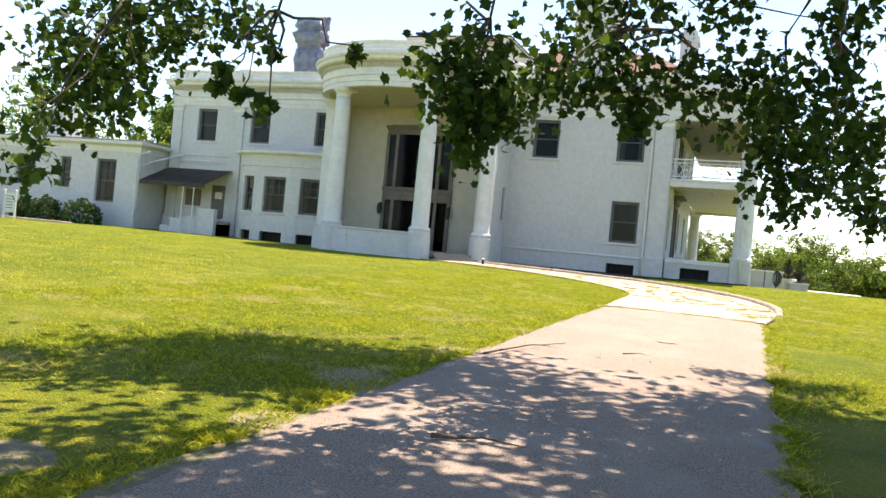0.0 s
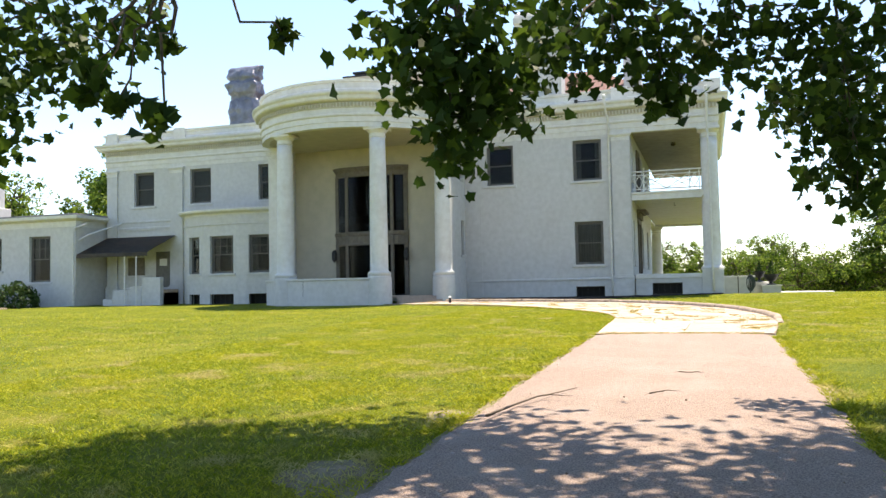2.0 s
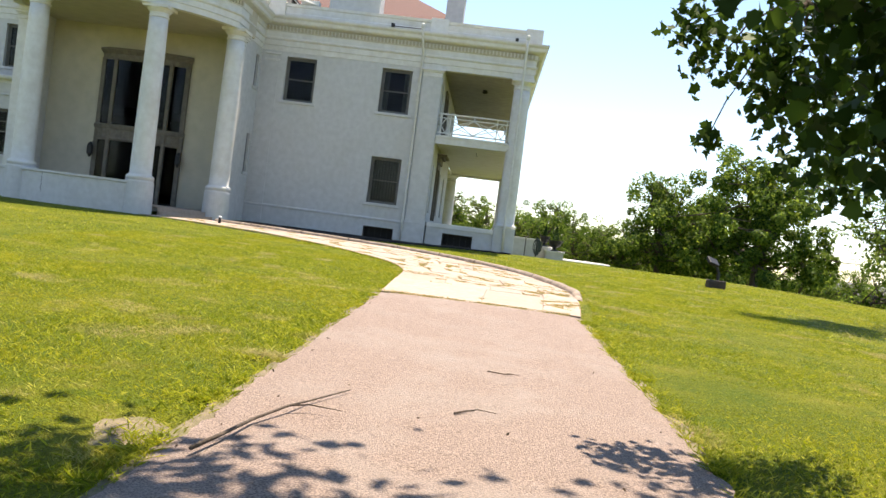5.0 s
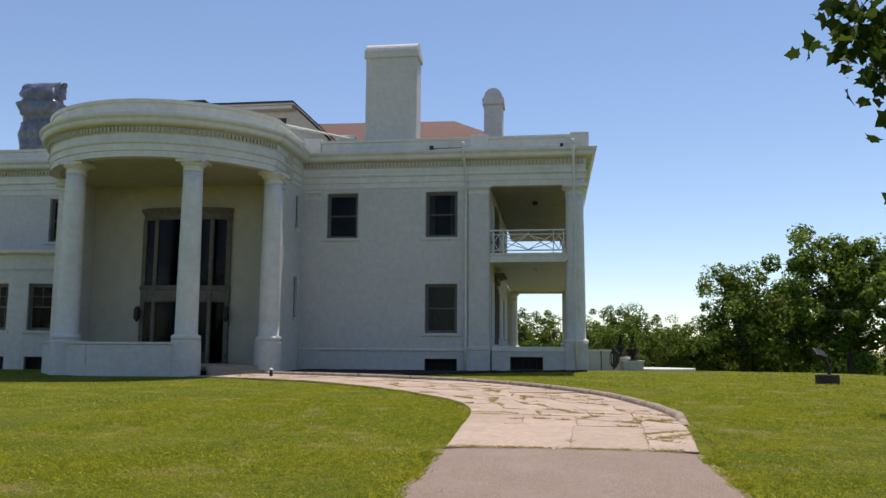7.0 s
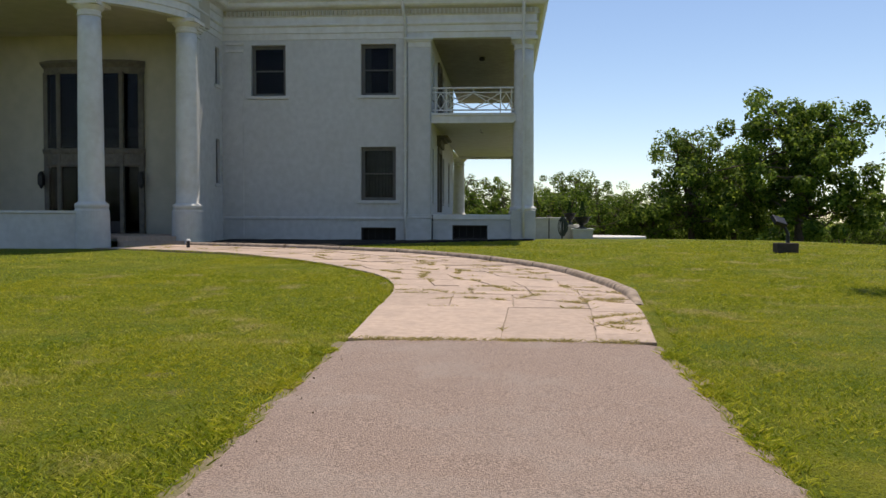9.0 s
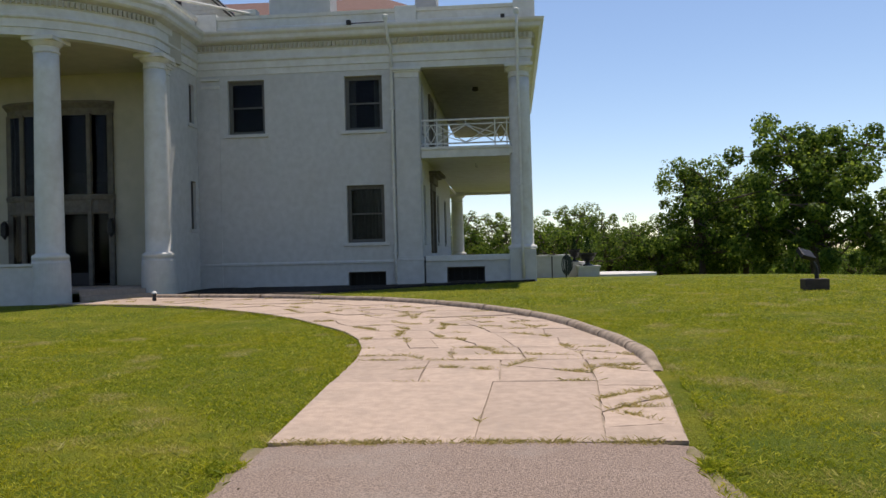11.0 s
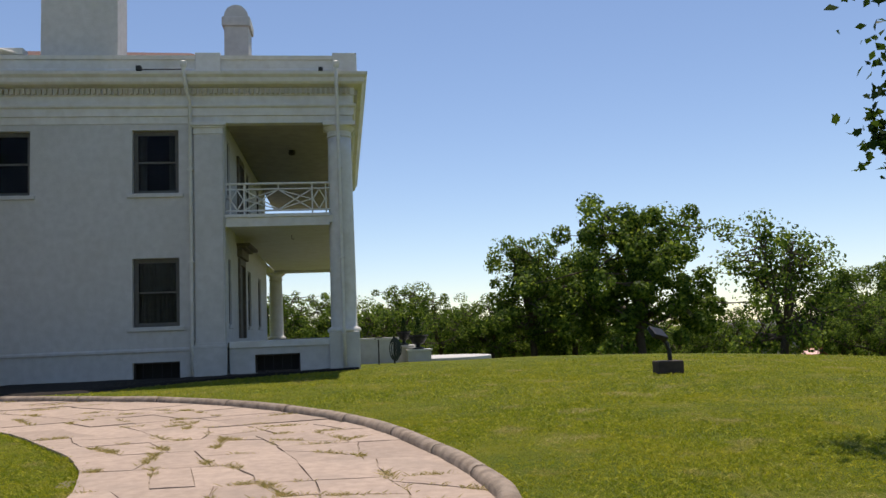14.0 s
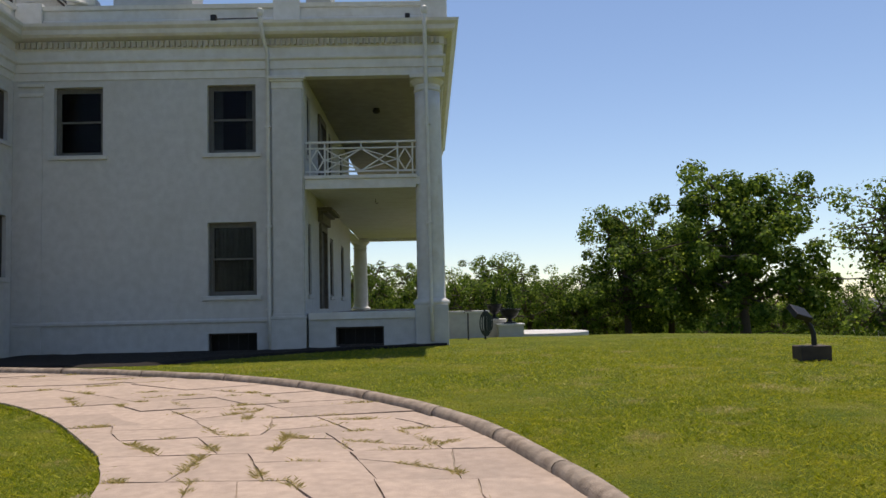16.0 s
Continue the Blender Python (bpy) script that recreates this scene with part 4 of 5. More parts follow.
lathe(bm, [(0.36, 6.12), (0.30, 6.25), (0.05, 6.32)], 12, -27.65, 2.55)
part("roof_vent", bm, STUCCO, annex)
part("downspout", tube(bmesh.new(), [(-26.75, -2.0, 4.7), (-27.2, -2.42, 4.45), (-27.32, -2.42, 4.0), (-27.32, -2.42, 0.1)], 0.05, 8), TRIMW, annex)
part("downspout", tube(bmesh.new(), [(-26.0, -0.1, 4.8), (-26.95, -1.7, 4.1), (-27.1, -2.2, 3.8)], 0.05, 8), TRIMW, annex)

# awning, side door and steps in the corner
awn = tagged(empty("awning"), "sloping grey metal awning with a scalloped valance", "awning")
bm = bmesh.new()
A0, A1 = (-26.98, -22.3), (-27.15, -22.5)
n = 36
rows = []
for k in range(n + 1):
    u = k / n
    ridge = 0.018 if k % 2 else 0.0
    rows.append([bm.verts.new((A0[0] + (A0[1] - A0[0]) * u, -0.14, 3.98 + ridge)), bm.verts.new((A1[0] + (A1[1] - A1[0]) * u, -2.35, 2.98 + ridge)), bm.verts.new((A1[0] + (A1[1] - A1[0]) * u, -2.37, 2.75 + (0.05 if k % 2 else 0)))])
for a, b in zip(rows, rows[1:]):
    bm.faces.new((a[0], a[1], b[1], b[0]))
    bm.faces.new((a[1], a[2], b[2], b[1]))
bmesh.ops.solidify(bm, geom=list(bm.faces), thickness=0.012)
part("sheet", bm, AWN, awn)
for x in (-23.25, -24.0):
    part("post", tube(bmesh.new(), [(x, -2.3, -0.3), (x, -2.3, 2.95)], 0.035, 8), TRIMW, awn)
sd = empty("side_door", (-23.2, 0, 0), house)
part("leaf", boxed(-0.5, -0.05, 1.1, 0.5, -0.004, 3.1, bevel=0.01), GREYW, sd, "panelled side door")
part("notice", boxed(-0.25, -0.06, 2.3, 0.25, -0.052, 2.7), TRIMW, sd)
part("window", boxed(-2.4, -0.05, 1.8, -1.3, -0.004, 2.8), STONE, sd)
st = tagged(empty("side_steps", (0, 0, 0)), "white painted concrete steps with stepped side walls", "steps")
for i in range(5):
    part("step", boxed(-25.2 + i * 0.42, -1.75, -0.4, -24.78 + i * 0.42 + (0.42 * (4 - i) + 1.0), -0.2, 0.25 + i * 0.18), CONC, st)
for x0, x1, z in ((-25.65, -25.0, 0.48), (-25.0, -23.9, 0.95), (-23.1, -21.9, 1.62), (-23.9, -23.1, 1.15)):
    part("side_wall", boxed(x0, -2.05, -0.4, x1 - 0.004, -1.75, z, bevel=0.02), STUCCO, st)

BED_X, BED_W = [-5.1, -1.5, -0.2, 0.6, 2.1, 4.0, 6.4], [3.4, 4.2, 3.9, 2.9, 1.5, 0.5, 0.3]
# planting bed along the foot of the front wall, with the house's shade painted in
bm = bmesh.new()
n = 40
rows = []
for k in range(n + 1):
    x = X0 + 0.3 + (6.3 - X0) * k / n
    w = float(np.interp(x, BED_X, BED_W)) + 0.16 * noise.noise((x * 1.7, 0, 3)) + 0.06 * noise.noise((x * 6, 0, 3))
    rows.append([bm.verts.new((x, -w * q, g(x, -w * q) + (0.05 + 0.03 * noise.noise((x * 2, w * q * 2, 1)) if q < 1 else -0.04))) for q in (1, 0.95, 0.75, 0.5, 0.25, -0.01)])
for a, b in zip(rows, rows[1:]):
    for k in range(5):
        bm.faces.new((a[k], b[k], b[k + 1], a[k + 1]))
# mulch tone taken down to near-black to include the wall's shade
MULCH = mat("shaded_mulch", (0.024, 0.018, 0.013), 0.95, (0.012, 0.010, 0.008), 25, 0.03, 40)
tagged(mesh_object("flower_bed", bm, MULCH, smooth=True), "bare mulch bed at the foot of the wall, blackened for its shade", "flower bed", kind="structure")

# ---- curved concrete drive and kerb ----
INNER = [(3.80, -22.08), (3.76, -19.6), (3.66, -17.2), (3.15, -15.2), (2.25, -13.6), (1.05, -11.8), (-0.35, -10.3), (-2.5, -8.5), (-4.9, -7.4), (-7.0, -7.0)]
OUTER = [(7.16, -22.08), (7.40, -19.6), (7.36, -17.4), (7.02, -15.4), (6.35, -13.1), (5.0, -10.75), (3.2, -8.75), (0.6, -6.95), (-2.2, -5.65), (-5.3, -4.75)]


def smooth_line(pts, n):
    """Points along a smooth curve through pts."""
    out = []
    m = len(pts) - 1
    P = [Vector(p) for p in pts]
    P = [P[0] * 2 - P[1]] + P + [P[-1] * 2 - P[-2]]
    for i in range(n + 1):
        s = min(m - 1e-6, m * i / n)
        k = int(s)
        t = s - k
        a, b, c, d = P[k:k + 4]
        out.append(0.5 * (2 * b + (c - a) * t + (2 * a - 5 * b + 4 * c - d) * t * t + (3 * b - a - 3 * c + d) * t ** 3))
    return out


IN, OUT = smooth_line(INNER, 180), smooth_line(OUTER, 180)


def on_drive(u, v):
    i = max(0, min(180, u * 180))
    k = min(179, int(i))
    t = i - k
    p, q = IN[k].lerp(IN[k + 1], t), OUT[k].lerp(OUT[k + 1], t)
    return p.lerp(q, v)


bm = bmesh.new()
rows = []
for i in range(0, 181, 3):
    rows.append([bm.verts.new((*(IN[i].lerp(OUT[i], k / 6)), g(*IN[i].lerp(OUT[i], k / 6)) + 0.030)) for k in range(7)])
for a, b in zip(rows, rows[1:]):
    for k in range(6):
        bm.faces.new((a[k], a[k + 1], b[k + 1], b[k]))
pavement = tagged(mesh_object("pavement", bm, KERBM), "broken pinkish concrete slabs with weeds in the joints", "driveway", kind="structure")
rnd = random.Random(11)
JOINTS = []


def slab(poly):
    """One broken slab from its plan outline."""
    c = sum(poly, Vector((0, 0))) / len(poly)
    dz, tx, ty = rnd.uniform(-0.006, 0.006), rnd.uniform(-0.005, 0.005), rnd.uniform(-0.005, 0.005)
    bm = bmesh.new()
    ring = []
    n = len(poly)
    for i, p in enumerate(poly):
        q = poly[(i + 1) % n]
        for k in range(3):
            w = p.lerp(q, k / 3)
            w = w + (c - w).normalized() * (0.004 + (rnd.uniform(0, 0.016) if k else 0.002))
            ring.append(w)
    top = [bm.verts.new((w.x, w.y, g(w.x, w.y) + 0.046 + dz + tx * (w.x - c.x) + ty * (w.y - c.y))) for w in ring]
    low = [bm.verts.new((w.x, w.y, g(w.x, w.y) - 0.03)) for w in ring]
    bm.faces.new(top)
    for i in range(len(ring)):
        j = (i + 1) % len(ring)
        bm.faces.new((low[i], low[j], top[j], top[i]))
    bmesh.ops.recalc_face_normals(bm, faces=bm.faces)
    part("slab", bm, CONC, pavement)


us = [0, 0.113, 0.183]
while us[-1] < 0.95:
    us.append(us[-1] + rnd.uniform(0.050, 0.068))
us[-1] = 1.0


def area(poly):
    return 0.5 * abs(sum(p.x * q.y - q.x * p.y for p, q in zip(poly, poly[1:] + poly[:1])))


def split(poly, most):
    """Breaks a slab along ragged cracks until no piece is larger than most."""
    if area(poly) < most * rnd.uniform(0.6, 1.9) or len(poly) > 7:
        return slab(poly)
    n = len(poly)
    i = max(range(n), key=lambda k: (poly[(k + 1) % n] - poly[k]).length)
    j = (i + n // 2 + (rnd.random() < 0.3 and n > 4)) % n
    if j == i:
        j = (i + 1) % n
    a = poly[i].lerp(poly[(i + 1) % n], rnd.uniform(0.25, 0.75))
    b = poly[j].lerp(poly[(j + 1) % n], rnd.uniform(0.25, 0.75))
    side = Vector((-(b - a).y, (b - a).x)) * rnd.uniform(-0.07, 0.07)
    m = a.lerp(b, rnd.uniform(0.35, 0.65)) + side
    JOINTS.append((a, m))
    JOINTS.append((m, b))
    one, k = [a], (i + 1) % n
    while True:
        one.append(poly[k])
        if k == j:
            break
        k = (k + 1) % n
    two, k = [b], (j + 1) % n
    while True:
        two.append(poly[k])
        if k == i:
            break
        k = (k + 1) % n
    split(one + [b, m], most)
    split(two + [a, m], most)


ROWS = {0: [0, 0.50, 0.81, 1], 1: [0, 0.27, 0.52, 0.81, 1]}
for i in range(len(us) - 1):
    a, b = us[i], us[i + 1]
    cols = ROWS.get(i) or [0, rnd.uniform(0.27, 0.39), rnd.uniform(0.6, 0.73), 1]
    for v0, v1 in zip(cols, cols[1:]):
        quad = [Vector(p) for p in (on_drive(a, v0), on_drive(a, v1), on_drive(b, v1), on_drive(b, v0))]
        if v0 > 0:
            JOINTS.append((quad[0], quad[3]))
        JOINTS.append((quad[3], quad[2]))
        if i == 0:
            split(quad, 0.45) if v0 > 0.7 else slab(quad)
        elif i == 1:
            split(quad, 0.9 if v0 < 0.7 else 0.4)
        else:
            split(quad, 0.85 if i < 9 else 1.6)

kerb = tagged(empty("kerb"), "rounded weathered concrete kerb along the curved drive", "kerb", kind="structure")
first = next(i for i, p in enumerate(OUT) if p.y > -18.75)
k = first
while k < 176:
    e = min(k + 14, 178)
    bm = bmesh.new()
    pts = [OUT[i] for i in range(k, e + 1)]
    L = (pts[-1] - pts[-2]).normalized() * 0.008
    pts = [pts[0] + (pts[1] - pts[0]).normalized() * 0.008] + pts[1:-1] + [pts[-1] - L]
    sweep(bm, [tuple(p) for p in pts], [(0.0, -0.15), (0.18, -0.15), (0.18, 0.11), (0.16, 0.130), (0.12, 0.145), (0.06, 0.145), (0.02, 0.130), (-0.012, 0.09), (-0.025, 0.0)])
    for v in bm.verts:
        v.co.z -= 0.17 * max(0.0, 1 - (v.co.y + 18.75) / 0.7) if v.co.x > 7 else 0.0
        v.co.z += g(v.co.x, v.co.y) + 0.010 * noise.noise((v.co.x * 1.2, v.co.y * 1.2, 0))
    part("kerb_stone", bm, KERBM, kerb, smooth=True)
    k = e
# small black spike lamp at the end of the drive
t = tagged(empty("path_light", (-4.3, -6.3, g(-4.3, -6.3) + 0.05)), "small dark path light standing by the drive", "lamp")
part("body", lathe(bmesh.new(), [(0.05, 0.0), (0.06, 0.02), (0.05, 0.1), (0.05, 0.2)], 12), BLACK, t)
part("cap", lathe(bmesh.new(), [(0.08, 0.20), (0.07, 0.24), (0.02, 0.27)], 12), TRIMW, t)

# ---- leaves and blades ----
def leaf_mesh(name, centres, size, material, parent, rng, shape="leaf", label="", droop=0.35, facing=None):
    """Many separate small leaves as one mesh. centres: an array of places."""
    n = len(centres)
    if shape == "maple":
        o = np.array([(0, -0.44), (0.16, -0.36), (0.40, -0.36), (0.34, -0.10), (0.58, 0.12), (0.33, 0.20), (0.22, 0.36), (0, 0.62), (-0.22, 0.36), (-0.33, 0.20), (-0.58, 0.12), (-0.34, -0.10), (-0.40, -0.36), (-0.16, -0.36)])
    elif shape == "clump":
        o = np.array([(0, -0.5), (0.42, -0.2), (0.2, 0.02), (0.5, 0.34), (0.05, 0.22), (-0.3, 0.5), (-0.22, 0.05), (-0.5, -0.15)])
    else:
        o = np.array([(0, -0.5), (0.3, 0), (0, 0.5), (-0.3, 0)])
    m = len(o)
    u = rng.normal(size=(n, 3))
    if facing is not None:
        q = facing + rng.normal(size=(n, 3)) * 0.62
        q /= np.linalg.norm(q, axis=1)[:, None]
        u -= (u * q).sum(1)[:, None] * q
    u /= np.linalg.norm(u, axis=1)[:, None]
    w = rng.normal(size=(n, 3))
    w[:, 2] -= droop
    if facing is not None:
        w = np.cross(q, u)
    w -= (w * u).sum(1)[:, None] * u
    w /= np.linalg.norm(w, axis=1)[:, None]
    s = size * rng.uniform(0.6, 1.25, (n, 1, 1))
    fold = np.abs(o[:, 0])[None, :, None] * 0.35
    nrm = np.cross(u, w)
    co = centres[:, None, :] + s * (o[None, :, 0:1] * u[:, None, :] + o[None, :, 1:2] * w[:, None, :] + fold * nrm[:, None, :])
    me = bpy.data.meshes.new(name)
    me.vertices.add(n * m)
    me.vertices.foreach_set("co", co.astype(np.float32).ravel())
    me.loops.add(n * m)
    me.loops.foreach_set("vertex_index", np.arange(n * m, dtype=np.int32))
    me.polygons.add(n)
    me.polygons.foreach_set("loop_start", np.arange(0, n * m, m, dtype=np.int32))
    me.polygons.foreach_set("loop_total", np.full(n, m, dtype=np.int32))
    me.update(calc_edges=True)
    me.materials.append(material)
    ob = new(name, me)
    ob.parent = parent
    if label:
        ob["label"] = label
    return ob


def far_tree(name, height, spread, seed, leaves, label, lean=0.0, sparse=1.0, low=0.12):
    """A broad tree: tapered trunk, forking limbs, and leaves in uneven clumps round the limb ends."""
    rng = np.random.default_rng(seed)
    t = tagged(empty(name), label, "tree", "trees behind the lawn")
    bm = bmesh.new()
    fork = height * rng.uniform(0.22, 0.3)
    tips = []
    tube(bm, [(0, 0, -0.6), (0.05, 0, 0.4), (lean * 0.3, 0.05, fork * 0.6), (lean * 0.6, 0, fork)], [height * 0.042, height * 0.032, height * 0.026, height * 0.022], 9)
    nl = 14
    for i in range(nl):
        a = 2 * math.pi * i / nl + rng.uniform(-0.3, 0.3)
        up = rng.uniform(0.35, 1.0)
        r = spread * rng.uniform(0.55, 1.0) * math.sqrt(max(0.12, 1 - (up * 0.92) ** 2))
        end = np.array([lean + r * math.cos(a), r * math.sin(a), height * (0.25 + 0.72 * up)])
        if i % 3 == 0:
            end[2] = height * rng.uniform(low + 0.08, 0.4)
            end[:2] = [lean + spread * 0.9 * math.cos(a), spread * 0.9 * math.sin(a)]
        s = np.array([lean * 0.6, 0, fork * rng.uniform(0.7, 1.0)])
        mid = (s + end) / 2 + rng.normal(size=3) * height * 0.03 + np.array([0, 0, height * 0.03])
        q = (s * 0.25 + mid * 0.75)
        tube(bm, [s, q, mid, (mid + end) / 2 + rng.normal(size=3) * 0.15, end], [height * 0.016, height * 0.012, height * 0.009, height * 0.006, height * 0.002], 6)
        tips.append(end)
        tips.append((mid + end) / 2)
        for _ in range(9):
            base = mid + (end - mid) * rng.uniform(0.1, 0.9)
            e2 = base + rng.normal(size=3) * np.array([0.13, 0.13, 0.10]) * height
            e2[2] = max(height * low, min(height * 0.99, e2[2]))
            tube(bm, [base, (base + e2) / 2 + rng.normal(size=3) * 0.1, e2], [height * 0.006, height * 0.004, height * 0.001], 5)
            tips.append(e2)
    part("trunk", bm, BARK, t, "dark forked trunk and limbs", smooth=True)
    tips = np.array(tips)
    per = int(leaves * sparse / len(tips))
    pts = []
    for c in tips:
        rr = height * rng.uniform(0.045, 0.10)
        k = max(6, int(per * rng.uniform(0.5, 1.4)))
        d = rng.normal(size=(k, 3))
        d /= np.linalg.norm(d, axis=1)[:, None]
        pts.append(np.hstack([c + d * (rng.uniform(0.25, 1.0, (k, 1)) ** 0.5) * rr * np.array([1.0, 1.0, 0.95]), d + np.array([0, 0, 0.35])]))
    pts = np.concatenate(pts)
    pts = pts[pts[:, 2] > height * low * 0.7]
    leaf_mesh("crown", pts[:, :3], 0.33 * height / 12, FARLEAF, t, rng, "leaf", facing=pts[:, 3:])
    return t


kinds = [far_tree("tree", 12.7, 5.9, 4, 30000, "broad leafy green tree with a dark trunk behind the lawn"),
         far_tree("tree", 9.4, 4.4, 5, 20000, "round leafy green tree behind the lawn"),
         far_tree("tree", 13.0, 4.4, 8, 10500, "thin open tree with a bare forked trunk and sparse leaves", 0.6, 0.75),
         far_tree("tree", 6.6, 3.8, 12, 12000, "low bushy green tree behind the lawn", low=0.03)]
# the four stand at the edge of the slope; the others are copies
def stand(k, x, y, turn, dz=0.0):
    z = g(x, y) + dz
    return copy_thing(kinds[k], pose(x, y, z, 0, 0, turn))


for k, (x, y, turn) in enumerate(((28.6, 35, 20), (21.0, 38, 70), (41.7, 38, 10), (14.0, 41, 130))):
    kinds[k].matrix_basis = pose(x, y, g(x, y), 0, 0, turn)
for k, x, y, turn in ((1, 26, 44, 200), (3, 17.5, 48, 20), (3, 18, 40, 250), (1, 57, 44, 100), (3, 51, 38, 20), (3, 47, 33, 60), (1, 66, 36, 220),
                      (3, 9.5, 45, 290), (3, 6.0, 39, 80), (3, 12, 52, 120), (3, 2.5, 44, 160), (3, 1.0, 37, 200), (3, 10, 34, 330), (3, -4, 50, 10), (3, 21, 46, 40),
                      (1, 58, 20, 75), (1, 49, 18, 190), (3, 44, 60, 300), (3, 24, 66, 12), (1, 75, 48, 60), (3, 54, 30, 170), (1, 60, 58, 222), (3, 13, 60, 10), (3, 3, 56, 60)):
    stand(k, x, y, turn)
for i in range(11):
    stand(3, 10 + i * 5.5 + (i % 3), 50 + 4 * (i % 2), i * 47)
# trees beyond the annex and the west roofs
for k, x, y, turn, dz in ((0, -34, 17, 40, 0.0), (0, -40.5, 18.5, 150, 0.0), (0, -30, 26, 250, 0.2), (1, -56, 20, 90, 0.5), (1, -64, 16, 10, 0.5), (2, -52, 14, 60, 0)):
    copy_thing(kinds[k], pose(x, y, g(x, y) + dz, 0, 0, turn))
# unseen trees added behind the start of the walk, to darken window reflections
for k, x, y, turn in ((1, -30, -58, 0), (1, -12, -62, 80), (1, 14, -64, 160), (1, 32, -56, 240)):
    stand(k, x, y, turn)
# distant wood; the ring's unseen southern part is added to block low sky
rng = np.random.default_rng(77)
n = 26000
ang_ = rng.uniform(-math.pi, math.pi, n)
dist = rng.uniform(95, 150, n)
wood = np.stack([dist * np.sin(ang_), dist * np.cos(ang_), np.zeros(n)], 1)
hgt = 5.0 + 1.6 * np.sin(ang_ * 9) + 0.9 * np.sin(ang_ * 31 + 1)
wood[:, 2] = -4.5 + hgt * rng.uniform(0, 1, n) ** 0.7
far = tagged(empty("distant_wood"), "distant belt of green woodland", "woodland", kind="stuff")
leaf_mesh("foliage", wood, 2.8, FARLEAF, far, rng, "leaf")

# ---- trees over the drive ----
def bough(bm, a, b, r0, r1, sag, rng, n=7):
    a, b = np.array(a, float), np.array(b, float)
    pts = [a + (b - a) * i / n + np.array([0, 0, sag * math.sin(math.pi * i / n)]) + rng.normal(size=3) * 0.06 * (0 < i < n) for i in range(n + 1)]
    tube(bm, pts, [r0 + (r1 - r0) * i / n for i in range(n + 1)], 7)
    return pts


def shade_tree(at, height, crown, low, seed, label, dens=1.0, size=0.092, thin=-99.0):
    """A maple whose low boughs hang over the drive. crown: (centre, radii, leaves); low: lists of hanging sprays."""
    rng = np.random.default_rng(seed)
    x, y = at
    z0 = g(x, y)
    t = tagged(empty("maple_tree", (0, 0, 0)), label, "tree", "maples beside the drive")
    bm = bmesh.new()
    tube(bm, [(x, y, z0 - 0.4), (x, y, z0 + 0.3), (x + 0.1, y, z0 + 1.6), (x, y + 0.1, z0 + 3.2), (x, y, height * 0.75)], [0.55, 0.40, 0.33, 0.28, 0.10], 12)
    (cx, cy, cz), (rx, ry, rz), count = crown
    m = int(14 + 1.7 * rx * ry)
    d = rng.normal(size=(m, 3))
    d /= np.linalg.norm(d, axis=1)[:, None]
    lumps = np.array([cx, cy, cz]) + d * rng.uniform(0.30, 0.97, (m, 1)) * np.array([rx, ry, rz])
    lumps = lumps[(lumps[:, 0] > thin) | (rng.uniform(size=m) < 0.42)]
    for c in lumps[::4]:
        bough(bm, (x, y, z0 + rng.uniform(2.6, 4.2)), c, 0.09, 0.015, 0.3, rng)
    k = count // len(lumps)
    pts = [c + rng.normal(size=(k, 3)) * np.array([0.62, 0.62, 0.36]) for c in lumps]
    fine = []
    for spray in low:
        hub = spray[0]
        up = max(4.6, hub[2] + 0.8)
        bough(bm, (x, y, z0 + 4.6), (hub[0] + 0.3, hub[1] + 0.2, up), 0.08, 0.03, 0.8, rng, 10)
        bough(bm, (hub[0] + 0.3, hub[1] + 0.2, up), (hub[0], hub[1], hub[2] + 0.35), 0.026, 0.010, 0.0, rng, 6)
        for c in spray:
            tw = bough(bm, (hub[0], hub[1], hub[2] + 0.35), c[:3], 0.014, 0.004, 0.08, rng, 5)
            m = int(dens * (20 + 850 * c[3] ** 2))
            q = rng.normal(size=(m, 3)) * np.array([0.50, 0.50, 0.50]) * c[3]
            fine.append(np.array(c[:3]) + q)
    part("trunk", bm, BARK, t, "grey-brown trunk and boughs", smooth=True)
    leaf_mesh("crown", np.concatenate(pts), min(0.28, size * 3.0), LEAF, t, rng, "leaf")
    if fine:
        leaf_mesh("hanging_leaves", np.concatenate(fine), size, LEAF, t, rng, "maple", "low sprays of lobed green leaves")
    return t


over_drive = [(4.78, -34.48, 2.14, 0.40), (4.71, -34.55, 1.46, 0.17), (4.75, -34.58, 1.67, 0.27), (4.67, -34.65, 1.87, 0.32), (4.89, -34.49, 1.92, 0.32), (5.0, -34.41, 1.72, 0.20), (4.49, -34.66, 2.06, 0.28)]
over_drive_2 = [(5.58, -33.42, 2.34, 0.35), (5.13, -33.87, 2.2, 0.33), (5.42, -33.61, 2.21, 0.30), (5.77, -33.33, 2.06, 0.2), (5.75, -33.29, 1.9, 0.13), (6.05, -33.16, 2.3, 0.36), (6.45, -32.98, 2.37, 0.38), (6.8, -32.97, 2.3, 0.38)]
beside = [(6.95, -32.34, 2.13, 0.40), (6.81, -32.28, 1.93, 0.33), (6.99, -32.26, 1.63, 0.33), (7.04, -32.23, 1.35, 0.18)]
beside_2 = [(7.64, -29.21, 2.62, 0.50), (7.33, -29.28, 2.5, 0.33), (7.97, -29.16, 2.31, 0.48), (7.94, -29.06, 1.88, 0.36), (6.92, -29.27, 2.5, 0.22), (7.03, -29.15, 1.83, 0.11), (8.21, -28.92, 1.6, 0.28), (7.56, -29.18, 2.21, 0.24), (6.82, -29.0, 2.8, 0.24)]
